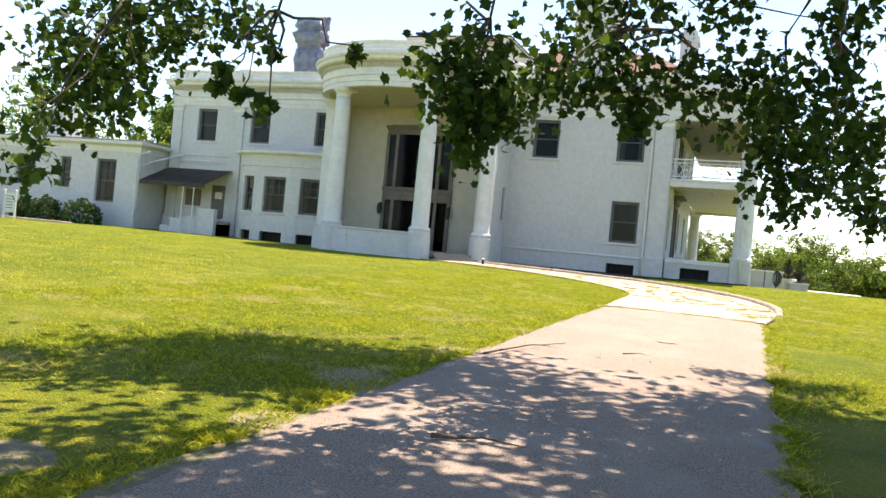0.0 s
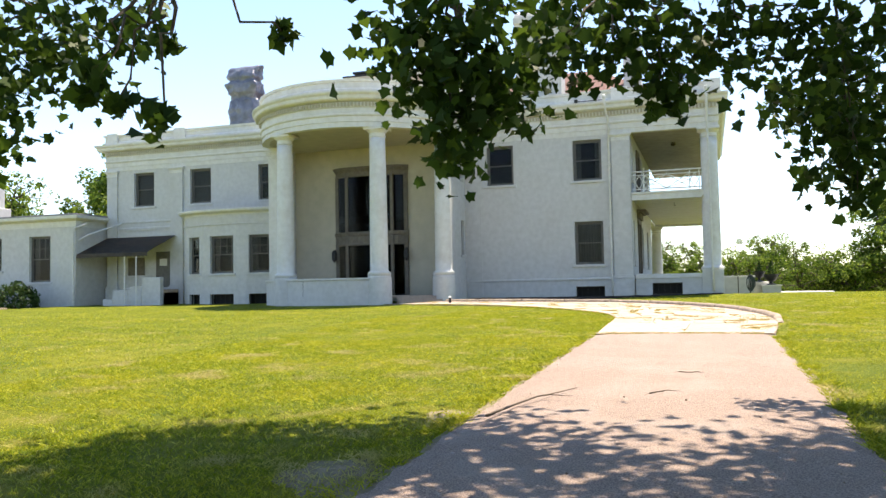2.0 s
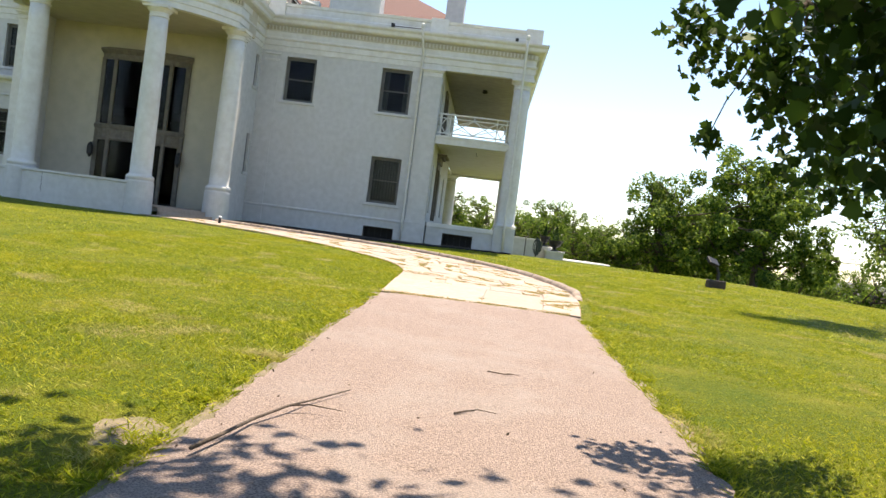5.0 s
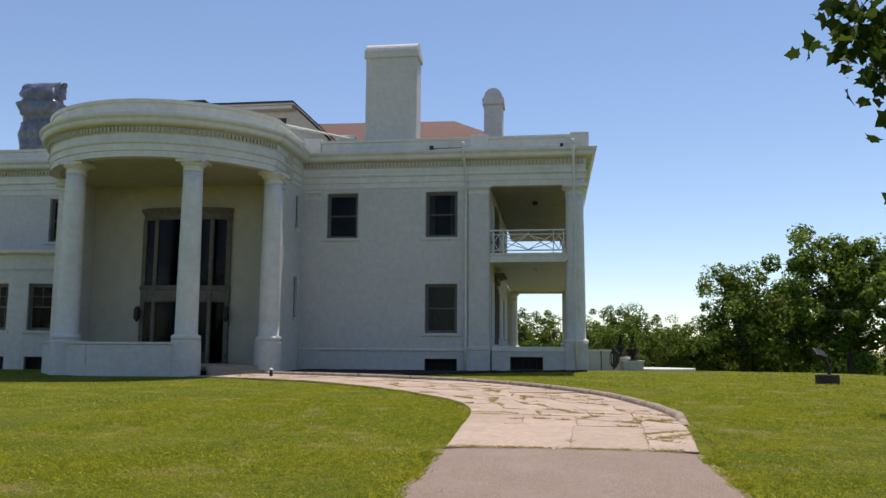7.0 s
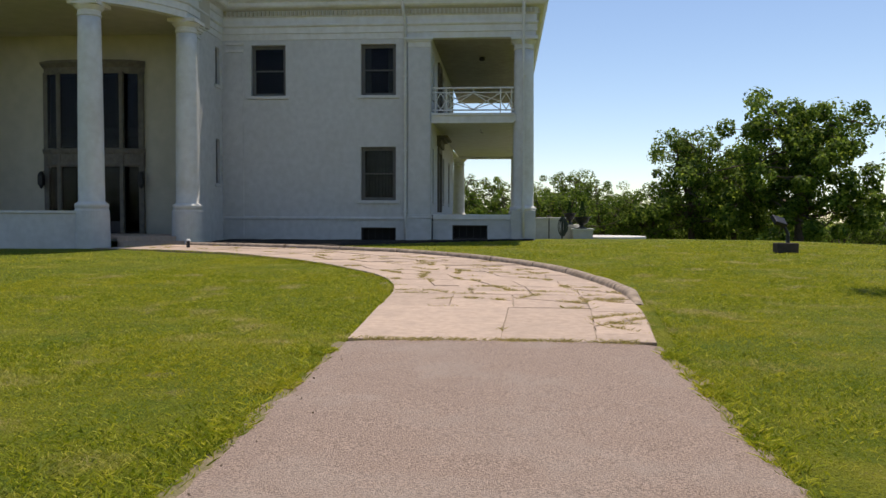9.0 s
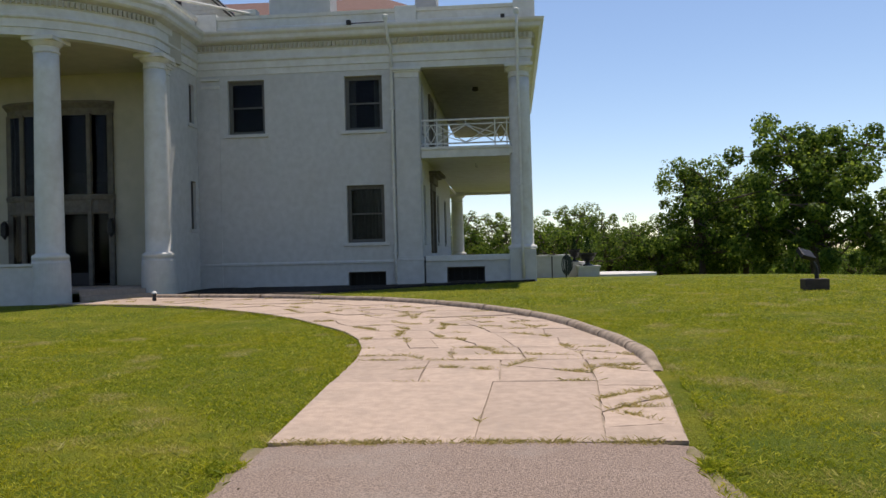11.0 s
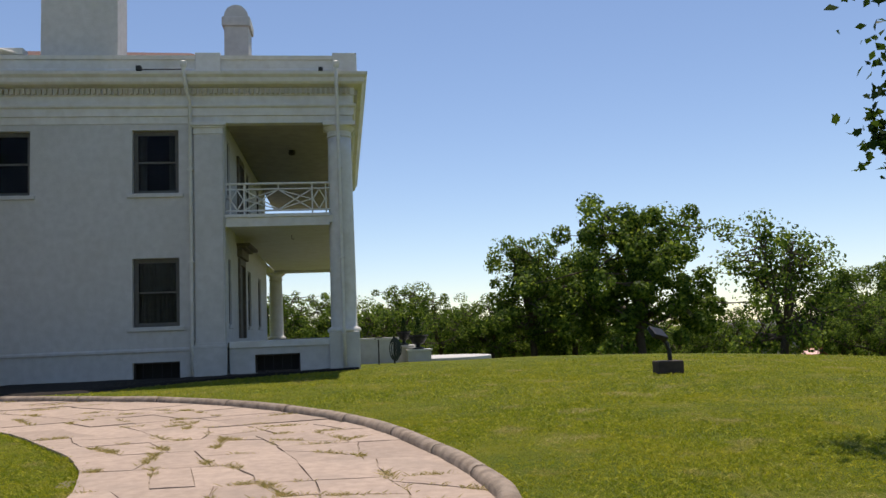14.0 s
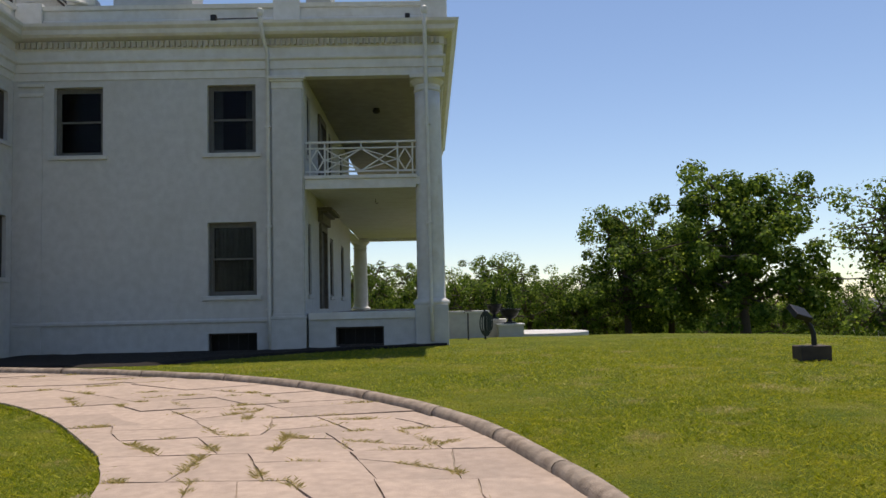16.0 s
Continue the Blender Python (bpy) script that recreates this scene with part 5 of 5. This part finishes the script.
over_top = [(5.2, -32.9, 2.95, 0.38), (5.73, -32.8, 3.05, 0.40), (6.4, -32.7, 3.1, 0.30), (7.38, -32.7, 2.95, 0.36)]
west_1 = [(0.58, -33.78, 2.48, 0.55), (0.3, -34.05, 2.38, 0.60), (0.34, -33.91, 2.02, 0.48), (0.57, -33.67, 2.11, 0.34), (0.19, -34.0, 1.72, 0.38), (0.47, -33.72, 1.83, 0.28), (0.85, -33.54, 2.57, 0.4), (1.09, -33.39, 2.79, 0.4), (1.73, -33.5, 2.72, 0.28)]
west_2 = [(1.14, -34.32, 2.55, 0.45), (1.54, -34.01, 2.69, 0.4), (2.21, -34.14, 2.69, 0.33), (0.86, -34.44, 1.93, 0.33), (1.39, -34.6, 1.82, 0.22), (1.18, -35.46, 1.22, 0.3), (1.21, -35.41, 1.0, 0.17), (0.67, -34.69, 2.18, 0.48)]
beside_3 = [(7.32, -33.06, 2.34, 0.3), (7.54, -32.98, 1.85, 0.33), (7.27, -32.92, 1.51, 0.2), (7.67, -32.93, 1.26, 0.18)]
sprigs = [(3.28, -35.08, 2.04, 0.10), (3.31, -35.2, 1.63, 0.11), (3.17, -35.33, 1.7, 0.07), (3.07, -35.42, 1.72, 0.08), (3.83, -34.77, 2.13, 0.09), (3.08, -35.44, 1.85, 0.06)]
shade_tree((14.0, -33.0), 10.5, ((11.5, -32.6, 6.9), (8.6, 6.4, 2.2), 62000), [over_drive, over_drive_2, over_top, beside, beside_2, beside_3], 21, "large maple with low leafy boughs hanging over the drive", 1.35, 0.086, 7.4)
shade_tree((-3.5, -40.5), 9.5, ((3.2, -30.9, 6.3), (1.5, 1.2, 0.9), 4500), [west_1, west_2, sprigs], 22, "maple with leafy boughs reaching over the lawn", 0.75)
east_low = [(14.85, -14.61, 5.0, 0.5), (14.05, -14.33, 3.84, 0.42), (14.4, -14.68, 4.41, 0.5), (14.25, -14.43, 3.4, 0.26), (13.91, -14.4, 6.25, 0.3)]
east_top = [(12.9, -14.0, 8.2, 0.7), (13.6, -14.6, 8.0, 0.8), (14.6, -15.0, 7.8, 0.9)]
east_high = [(13.7, -13.8, 8.3, 0.55), (14.2, -13.84, 7.5, 0.6), (13.6, -14.1, 9.0, 0.6), (15.2, -13.9, 8.6, 0.7)]
shade_tree((20.5, -13.0), 12.5, ((20.0, -13.3, 8.2), (4.6, 4.2, 4.0), 8000), [east_low, east_high, east_top], 23, "large maple standing east of the drive", 0.75, 0.15)
# added out of view: its crown blocks sky light over the start
shade_tree((0.0, -48.0), 11.0, ((6.0, -43.2, 7.0), (9.0, 5.4, 2.3), 36000), [], 24, "unseen large maple added behind the start of the drive to block sky")

# ---- lawn furniture ----
def plaque():
    x, y = 13.62, -6.72
    z = g(x, y)
    t = tagged(empty("plaque_stand", (x, y, z)), "dark slanted plaque on a leaning post in a brown stone plinth", "sign")
    part("plinth", boxed(-0.30, -0.22, -0.1, 0.30, 0.22, 0.27, bevel=0.025), STONE_D, t, "rough brown stone plinth")
    bm = tube(bmesh.new(), [(0.06, 0, 0.24), (0.05, 0, 0.5), (0.0, 0, 0.66), (-0.12, 0, 0.80)], [0.055, 0.05, 0.045, 0.04], 10)
    part("post", bm, BLACK, t, "bent dark iron post")
    b = part("plaque", boxed(-0.20, -0.17, -0.06, 0.20, 0.17, 0.06, bevel=0.015), BLACK, t, "slanted dark metal plaque")
    b.matrix_basis = pose(-0.2, 0.0, 0.90, 38, 14, 20)


STONE_D = mat("dark_stone", (0.075, 0.055, 0.045), 0.8, (0.05, 0.038, 0.032), 8, 0.006, 40)
plaque()


def board_sign():
    z = g(-31, -7)
    t = tagged(empty("board_sign", (-31.8, -7.0, z)), "white notice board between two short posts", "sign")
    for x in (-0.42, 0.42):
        p = part("post", boxed(x - 0.05, -0.05, -0.3, x + 0.05, 0.05, 1.45, bevel=0.01), TRIMW, t)
        part("knob", lathe(bmesh.new(), [(0.02, 1.45), (0.07, 1.49), (0.07, 1.54), (0.02, 1.58)], 10, x, 0), TRIMW, t)
    part("board", boxed(-0.36, -0.025, 0.30, 0.36, 0.025, 1.38, bevel=0.008), TRIMW, t, "plain white board")
    for k in range(5):
        part("line", boxed(-0.24, -0.030, 1.18 - k * 0.16, 0.24, -0.026, 1.22 - k * 0.16), GREYW, t)


board_sign()


def shrub(x, y, w, h, seed, label):
    rng = np.random.default_rng(seed)
    z = g(x, y)
    t = tagged(empty("shrub", (x, y, z)), label, "shrub", "shrubs by the annex")
    bm = bmesh.new()
    for i in range(7):
        a = i * 0.9
        tube(bm, [(0, 0, -0.1), (0.2 * w * math.cos(a), 0.2 * w * math.sin(a), h * 0.4), (0.36 * w * math.cos(a), 0.36 * w * math.sin(a), h * 0.8)], [0.03, 0.02, 0.008], 5)
    part("stems", bm, BARK, t)
    d = rng.normal(size=(1500, 3))
    d /= np.linalg.norm(d, axis=1)[:, None]
    d[:, 2] = np.abs(d[:, 2])
    lump = 1 + 0.12 * np.sin(d[:, 0:1] * 7 + seed) * np.sin(d[:, 1:2] * 6)
    leaf_mesh("foliage", d * rng.uniform(0.7, 1.0, (1500, 1)) * lump * np.array([w / 2, w / 2.6, h]), 0.16, SHRUB, t, rng, "clump")


for i, (x, y, w, h) in enumerate(((-29.6, -4.1, 2.7, 1.45), (-32.4, -4.0, 2.3, 1.4), (-34.2, -4.0, 1.6, 1.2), (-37.5, -4.0, 2.0, 1.0))):
    shrub(x, y, w, h, 40 + i, "dense dark green clipped shrub against the annex" if i == 0 else "green clipped shrub against the annex")
tagged(mesh_object("walkway", boxed(-48, -6.3, -0.3, -28.6, -5.6, g(-30, -6) + 0.07, bevel=0.02), CONC), "narrow concrete walk in front of the annex", "path", kind="structure")

# terrace beside the porch
tw = tagged(empty("garden_wall"), "low white terrace wall beside the porch", "wall")
part("body", boxed(6.70, 7.6, -0.3, 8.3, 7.95, 1.0), STUCCO, tw)
part("coping", boxed(6.66, 7.55, 1.0, 8.36, 8.0, 1.1, bevel=0.015), TRIMW, tw)


def round_pedestal(x, y, r, h, label):
    t = tagged(empty("round_pedestal", (x, y, g(x, y))), label, "pedestal", "terrace pedestals")
    part("drum", lathe(bmesh.new(), [(r, -0.2), (r, h - 0.14)], 32), STUCCO, t)
    part("rim", lathe(bmesh.new(), [(r + 0.04, h - 0.14), (r + 0.07, h - 0.10), (r + 0.07, h - 0.02), (r + 0.03, h)], 32), TRIMW, t)
    return t


round_pedestal(8.62, 8.6, 0.40, 0.70, "round white pedestal on the terrace")
bp = tagged(empty("block_pedestal", (9.15, 7.9, g(9.1, 8))), "low square white pedestal under an urn", "pedestal", "terrace pedestals")
part("block", boxed(-0.46, -0.46, -0.2, 0.46, 0.46, 0.42), STUCCO, bp)
part("coping", boxed(-0.51, -0.51, 0.42, 0.51, 0.51, 0.50, bevel=0.015), TRIMW, bp)


def urn(x, y, z, s, plant_h, seed):
    t = tagged(empty("urn", (x, y, z)), "black iron urn with a small clipped conifer", "urn", "terrace urns")
    part("bowl", lathe(bmesh.new(), [(0.20 * s, 0), (0.20 * s, 0.04), (0.08 * s, 0.08), (0.07 * s, 0.16), (0.22 * s, 0.26), (0.30 * s, 0.42), (0.31 * s, 0.50), (0.38 * s, 0.53), (0.38 * s, 0.56), (0.28 * s, 0.56)], 24), BLACK, t, smooth=False)
    rng = np.random.default_rng(seed)
    hh = rng.uniform(0, 1, 500)
    a = rng.uniform(0, 6.3, 500)
    r = 0.17 * s * (1 - hh * 0.85) * rng.uniform(0.6, 1, 500)
    plant = leaf_mesh("plant", np.stack([r * np.cos(a), r * np.sin(a), 0.54 + hh * plant_h], 1), 0.07, SHRUB, t, rng)
    tagged(plant, kind="stuff")


urn(9.15, 7.9, g(9.1, 8) + 0.50, 1.15, 0.75, 1)
urn(8.62, 8.6, g(8.6, 8.6) + 0.70, 0.85, 0.6, 2)
bm = lathe(bmesh.new(), [(2.2, -0.2), (2.2, 0.17), (2.16, 0.19), (0.02, 0.19)], 40)
tp = tagged(mesh_object("terrace", bm, STUCCO), "pale concrete terrace edge in the sun", "terrace", kind="structure")
tp.location = (10.3, 10.2, g(10, 10) - 0.02)
# hose stand and hydrant by the porch
hs = tagged(empty("hose_stand", (7.9, 3.4, g(7.9, 3.4))), "dark garden hose hung on an iron stand", "hose")
part("post", tube(bmesh.new(), [(0, 0, -0.2), (0, 0, 0.95)], 0.03), BLACK, hs)
bm = bmesh.new()
for k in range(9):
    tube(bm, [((0.03 + 0.022 * k) * math.sin(a) + 0.02 * (k % 3), 0.02 * k - 0.16, 0.50 + (0.40 - 0.02 * (k % 5)) * math.cos(a)) for a in np.linspace(0, 6.2, 18)], 0.018, 6)
part("hose", bm, mat("hose_rubber", (0.03, 0.045, 0.04), 0.5), hs, "coiled dark green hose")
tap = tagged(empty("standpipe", (7.35, 3.2, g(7.35, 3.2))), "rusty iron standpipe tap by the porch", "tap")
part("pipe", tube(bmesh.new(), [(0, 0, -0.2), (0, 0, 0.85)], 0.025), DARKW, tap)
part("handle", tube(bmesh.new(), [(-0.12, 0, 0.85), (-0.1, 0, 0.92), (0.12, 0, 0.92)], 0.02), DARKW, tap)


# far buildings and parked cars past the lawn
def far_house(x, y, w, d, h, turn, label):
    z = g(x, y)
    t = tagged(empty("shed", (x, y, z)), label, "building")
    t.rotation_euler[2] = radians(turn)
    part("wall", boxed(-w / 2, -d / 2, -0.5, w / 2, d / 2, h), mat("far_wall", (0.55, 0.55, 0.55), 0.7), t)
    bm = bmesh.new()
    a, b = w / 2 + 0.3, d / 2 + 0.3
    vs = [bm.verts.new(p) for p in ((-a, -b, h), (a, -b, h), (a, b, h), (-a, b, h), (-a, 0, h + d * 0.22), (a, 0, h + d * 0.22))]
    for f in ((0, 1, 5, 4), (2, 3, 4, 5), (0, 4, 3), (1, 2, 5), (3, 2, 1, 0)):
        bm.faces.new([vs[i] for i in f])
    part("roof", bm, LEAD, t)
    for k in range(3):
        part("door", boxed(-w / 2 + w * (k + 0.25) / 3, -d / 2 - 0.05, 0, -w / 2 + w * (k + 0.75) / 3, -d / 2 - 0.01, h * 0.75), GREYW, t)


far_house(52, 62, 9, 6, 3.0, -30, "low pale grey shed beyond the trees")


def car(x, y, turn, col, label):
    z = g(x, y)
    t = tagged(empty("car", (x, y, z)), label, "car", "parked cars")
    t.rotation_euler[2] = radians(turn)
    bm = bmesh.new()
    prof = [(-2.2, 0.35), (-2.25, 0.75), (-2.0, 0.9), (-1.5, 0.95), (-0.9, 1.42), (0.6, 1.45), (1.25, 1.0), (2.1, 0.88), (2.25, 0.6), (2.2, 0.35)]
    rows = [[bm.verts.new((px, s * (0.86 - 0.16 * max(0, pz - 0.9) / 0.5), pz)) for px, pz in prof] for s in (-1, 1)]
    for i in range(len(prof)):
        j = (i + 1) % len(prof)
        bm.faces.new((rows[0][i], rows[0][j], rows[1][j], rows[1][i]))
    bm.faces.new(rows[1])
    bm.faces.new(list(reversed(rows[0])))
    part("body", bm, mat("car_paint", col, 0.3), t)
    part("window", boxed(-1.1, -0.80, 1.0, 0.9, 0.80, 1.33), BLACK, t)
    for wx in (-1.4, 1.4):
        for wy in (-0.8, 0.8):
            bm = lathe(bmesh.new(), [(0.32, -0.1), (0.33, 0.1)], 16)
            w = part("wheel", bm, BLACK, t)
            w.matrix_basis = pose(wx, wy, 0.33, 90, 0, 0)


for i, (x, y, c, l) in enumerate(((47.5, 56, (0.7, 0.7, 0.7), "white car parked beyond the trees"), (50.5, 54.5, (0.5, 0.5, 0.52), "silver car parked beyond the trees"), (53.5, 53, (0.45, 0.06, 0.04), "red car parked beyond the trees"), (63, 50, (0.35, 0.5, 0.6), "pale blue car parked beyond the trees"))):
    car(x, y, 30 + i * 8, c, l)

# ---- small things on the drive ----
def stick(pts, r, label):
    bm = bmesh.new()
    q = [(x, y, g(x, y) + 0.055 + r + dz) for x, y, dz in pts]
    tube(bm, q, [r * (1 - 0.75 * i / len(q)) for i in range(len(q))], 6)
    x, y, z = q[len(q) // 2]
    q = r * 25
    tube(bm, [(x, y, z), (x + 0.35 * q, y + 0.18 * q, z + 0.01), (x + q, y + 0.15 * q, z)], [r * 0.5, r * 0.4, r * 0.15], 5)
    tagged(mesh_object("fallen_stick", bm, BARK, smooth=True), label, "stick", "fallen sticks")


stick([(3.98, -31.3, 0), (4.06, -31.0, 0.01), (4.12, -30.6, 0), (4.26, -30.25, 0.02), (4.33, -30.0, 0), (4.55, -29.5, 0)], 0.014, "long bent fallen branch lying on the asphalt")
stick([(5.36, -29.75, 0), (5.45, -29.62, 0), (5.50, -29.6, 0)], 0.009, "short twig lying on the asphalt")
stick([(4.85, -35.1, 0), (5.0, -35.05, 0), (5.15, -34.95, 0)], 0.02, "dark dead branch lying on the asphalt")
stick([(5.6, -28.0, 0), (5.75, -28.05, 0), (5.85, -27.98, 0)], 0.006, "short twig lying on the asphalt")
rng = np.random.default_rng(5)
lit = np.stack([rng.uniform(3.9, 7.0, 150), rng.uniform(-39, -23, 150), np.zeros(150)], 1)
lit[:, 0] = np.where(rng.uniform(size=150) < 0.6, 3.85 + np.abs(rng.normal(size=150)) * 0.2, lit[:, 0])
lit[:, 2] = [g(5.5, y) + 0.058 for y in lit[:, 1]]
litter = tagged(empty("leaf_litter"), "scattered dead leaves and grit on the asphalt", "leaf litter", kind="stuff")
leaf_mesh("dead_leaves", lit, 0.024, SOIL, litter, rng)


# bare worn patches in the lawn
PATCHES = [(1.7, -36.3, 0.9), (2.8, -36.8, 0.6), (3.35, -33.2, 0.5), (3.45, -30.9, 0.42), (3.5, -35.2, 0.45), (3.4, -16.0, 0.3)]
for x, y, r in PATCHES:
    bm = bmesh.new()
    c = bm.verts.new((x, y, g(x, y) + 0.008))
    ring = []
    for i in range(28):
        a = 2 * math.pi * i / 28
        q = r * (1 + 0.45 * noise.noise((x + math.cos(a) * 1.6, y + math.sin(a) * 1.6, 3)) + 0.25 * noise.noise((x + math.cos(a) * 6, y + math.sin(a) * 6, 3)))
        px, py = x + q * 0.8 * math.cos(a), y + q * 1.1 * math.sin(a)
        ring.append(bm.verts.new((px, py, g(px, py) - 0.02)))
    for i in range(28):
        bm.faces.new((c, ring[i], ring[(i + 1) % 28]))
    tagged(mesh_object("bare_patch", bm, DIRT, smooth=True), "bare dry earth patch in the lawn", "bare earth", "bare patches")

# ---- grass and weeds ----
def blades(name, pts, height, width, material, parent, rng):
    n = len(pts)
    a = rng.uniform(0, 2 * math.pi, n)
    s = np.stack([np.cos(a), np.sin(a), np.zeros(n)], 1)
    h = height * rng.uniform(0.45, 1.25, (n, 1))
    w = width * rng.uniform(0.7, 1.3, (n, 1))
    tip = np.stack([rng.normal(size=n) * 0.9, rng.normal(size=n) * 0.9, np.ones(n)], 1) * h
    v = np.empty((n, 4, 3))
    v[:, 0], v[:, 1], v[:, 2] = pts - s * w, pts + s * w, pts + tip * 0.55 + s * w * 0.8 + np.array([0, 0, 0.004])
    v[:, 3] = pts + tip
    v[:, 3, 2] -= h[:, 0] * 0.12
    me = bpy.data.meshes.new(name)
    me.vertices.add(n * 4)
    me.vertices.foreach_set("co", v.astype(np.float32).ravel())
    me.loops.add(n * 4)
    order = np.arange(n * 4, dtype=np.int32).reshape(n, 4)[:, [0, 1, 2, 3]]
    me.loops.foreach_set("vertex_index", order.ravel())
    me.polygons.add(n)
    me.polygons.foreach_set("loop_start", np.arange(0, n * 4, 4, dtype=np.int32))
    me.polygons.foreach_set("loop_total", np.full(n, 4, dtype=np.int32))
    me.update(calc_edges=True)
    me.materials.append(material)
    ob = new(name, me)
    ob.parent = parent
    return ob


rng = np.random.default_rng(9)


def gz(x, y):
    z = np.interp(y, YS, ZS)
    return z + 0.10 * np.clip((x - 2) / 6, 0, 1) * np.clip(1 - np.abs(y) / 12, 0, 1) - 0.02 - np.minimum(2.0, 0.0065 * np.maximum(0, x - 14) ** 1.8) * np.clip(np.minimum((y + 25) / 15, (65 - y) / 25), 0, 1)


def lawn_patch(n, x0, x1, y0, y1):
    x, y = rng.uniform(x0, x1, n), rng.uniform(y0, y1, n)
    f = np.sin(x * 1.7 + np.sin(y * 1.3) * 1.5) * np.sin(y * 1.9 + np.cos(x * 0.8) * 2) + 0.5 * np.sin(x * 4.1 + y * 3.3)
    keep = f > rng.uniform(-1.6, 0.3, n)
    for px, py, r in PATCHES:
        keep &= ((x - px) / 0.8) ** 2 + ((y - py) / 1.1) ** 2 > (r * rng.uniform(-0.3, 1.1, n).clip(0)) ** 2
    x, y = x[keep], y[keep]
    return np.stack([x, y, gz(x, y)], 1)


IX, IY = np.array([p.x for p in IN]), np.array([p.y for p in IN])
OX, OY = np.array([p.x for p in OUT]), np.array([p.y for p in OUT])


def off_drive(p, pad):
    x, y = p[:, 0], p[:, 1]
    wob = 0.07 * np.sin(y * 2.3) + 0.05 * np.sin(y * 5.1 + 1) + 0.04 * np.sin(y * 13.7) + rng.normal(size=len(y)) * 0.05
    a = (y < -22) & (x > 3.70 - wob - pad) & (x < 7.16 + wob + pad)
    xi = np.interp(y, IY, IX)
    xo = np.interp(y, OY[:], OX[:])
    b = (y >= -22) & (y < -4.3) & (x > xi - pad) & (x < xo + pad + 0.22)
    return p[~(a | b)]


lawn = tagged(empty("grass"), "short mown grass blades, green with yellow tips", "grass", kind="stuff")
pts = np.concatenate([lawn_patch(290000, -3.5, 4.2, -37.5, -15), lawn_patch(160000, 6.6, 12.5, -32, -11), lawn_patch(60000, -2, 4, -15, -8)])
blades("near_blades", off_drive(pts, -0.02), 0.033, 0.0048, GRASS, lawn, rng)
def scatter(n, cx, cy, sx, sy):
    x, y = cx + rng.normal(size=n) * sx, cy + rng.normal(size=n) * sy
    keep = (y > -42) & (y < -0.05 - np.interp(x, BED_X, BED_W, left=0.3, right=0.2)) & ((y < -6.5) | (x > -4.5)) & ~((np.abs(x - AX) < 6.5) & (y > -8.2))
    x, y = x[keep], y[keep]
    return np.stack([x, y, gz(x, y)], 1)


pts = np.concatenate([scatter(60000, -9, -22, 8, 9), scatter(90000, 12, -8, 6.5, 6), scatter(20000, 20, -6, 7, 8)])
blades("far_blades", off_drive(pts, 0.0), 0.045, 0.009, GRASS, lawn, rng)
# ragged tufts along the edges and in the joints
ys = np.sort(rng.uniform(-39, -22.2, 16000) + 0.0)
ys = ys + 0.25 * np.sin(ys * 4.3) + 0.12 * np.sin(ys * 11.9)
ex = np.where(rng.uniform(size=16000) < 0.5, 3.80 - np.abs(rng.normal(size=16000)) * 0.22 - 0.02, 7.14 + np.abs(rng.normal(size=16000)) * 0.13 - 0.03)
ep = np.stack([ex, ys, gz(ex, ys) + 0.02], 1)
k = rng.integers(0, 180, 5200)
t_ = rng.uniform(size=5200)
side = rng.uniform(size=5200) < 0.6
jx = np.where(side, IX[k] - np.abs(rng.normal(size=5200)) * 0.06, OX[k] + 0.22 + np.abs(rng.normal(size=5200)) * 0.05)
jy = np.where(side, IY[k], OY[k])
ep2 = np.stack([jx, jy, gz(jx, jy) + 0.02], 1)
blades("edge_tufts", np.concatenate([ep, ep2]), 0.055, 0.005, GRASS, lawn, rng)
weeds = tagged(empty("weeds"), "dry weeds and grass growing in the slab joints", "weeds", kind="stuff")
wp = []
for a, b in JOINTS:
    L = (b - a).length
    if L < 0.1 or rng.uniform() > 0.62:
        continue
    d = np.array(((b - a).x, (b - a).y)) / L
    for _ in range(rng.integers(1, 3)):
        c = a.lerp(b, rng.uniform(0.1, 0.9))
        m = int(rng.integers(12, 130))
        sp = rng.uniform(0.03, 0.15)
        q = np.array((c.x, c.y)) + rng.normal(size=(m, 1)) * d * sp + rng.normal(size=(m, 2)) * 0.016
        wp.append(np.column_stack([q, gz(q[:, 0], q[:, 1]) + 0.05]))
for _ in range(34):
    cx = rng.uniform(3.85, 7.1)
    m = int(rng.integers(10, 90))
    q = np.column_stack([cx + rng.normal(size=m) * 0.10, -22.1 + rng.normal(size=m) * 0.03])
    wp.append(np.column_stack([q, gz(q[:, 0], q[:, 1]) + 0.05]))
blades("weed_blades", np.concatenate(wp), 0.052, 0.002, WEED, weeds, rng)
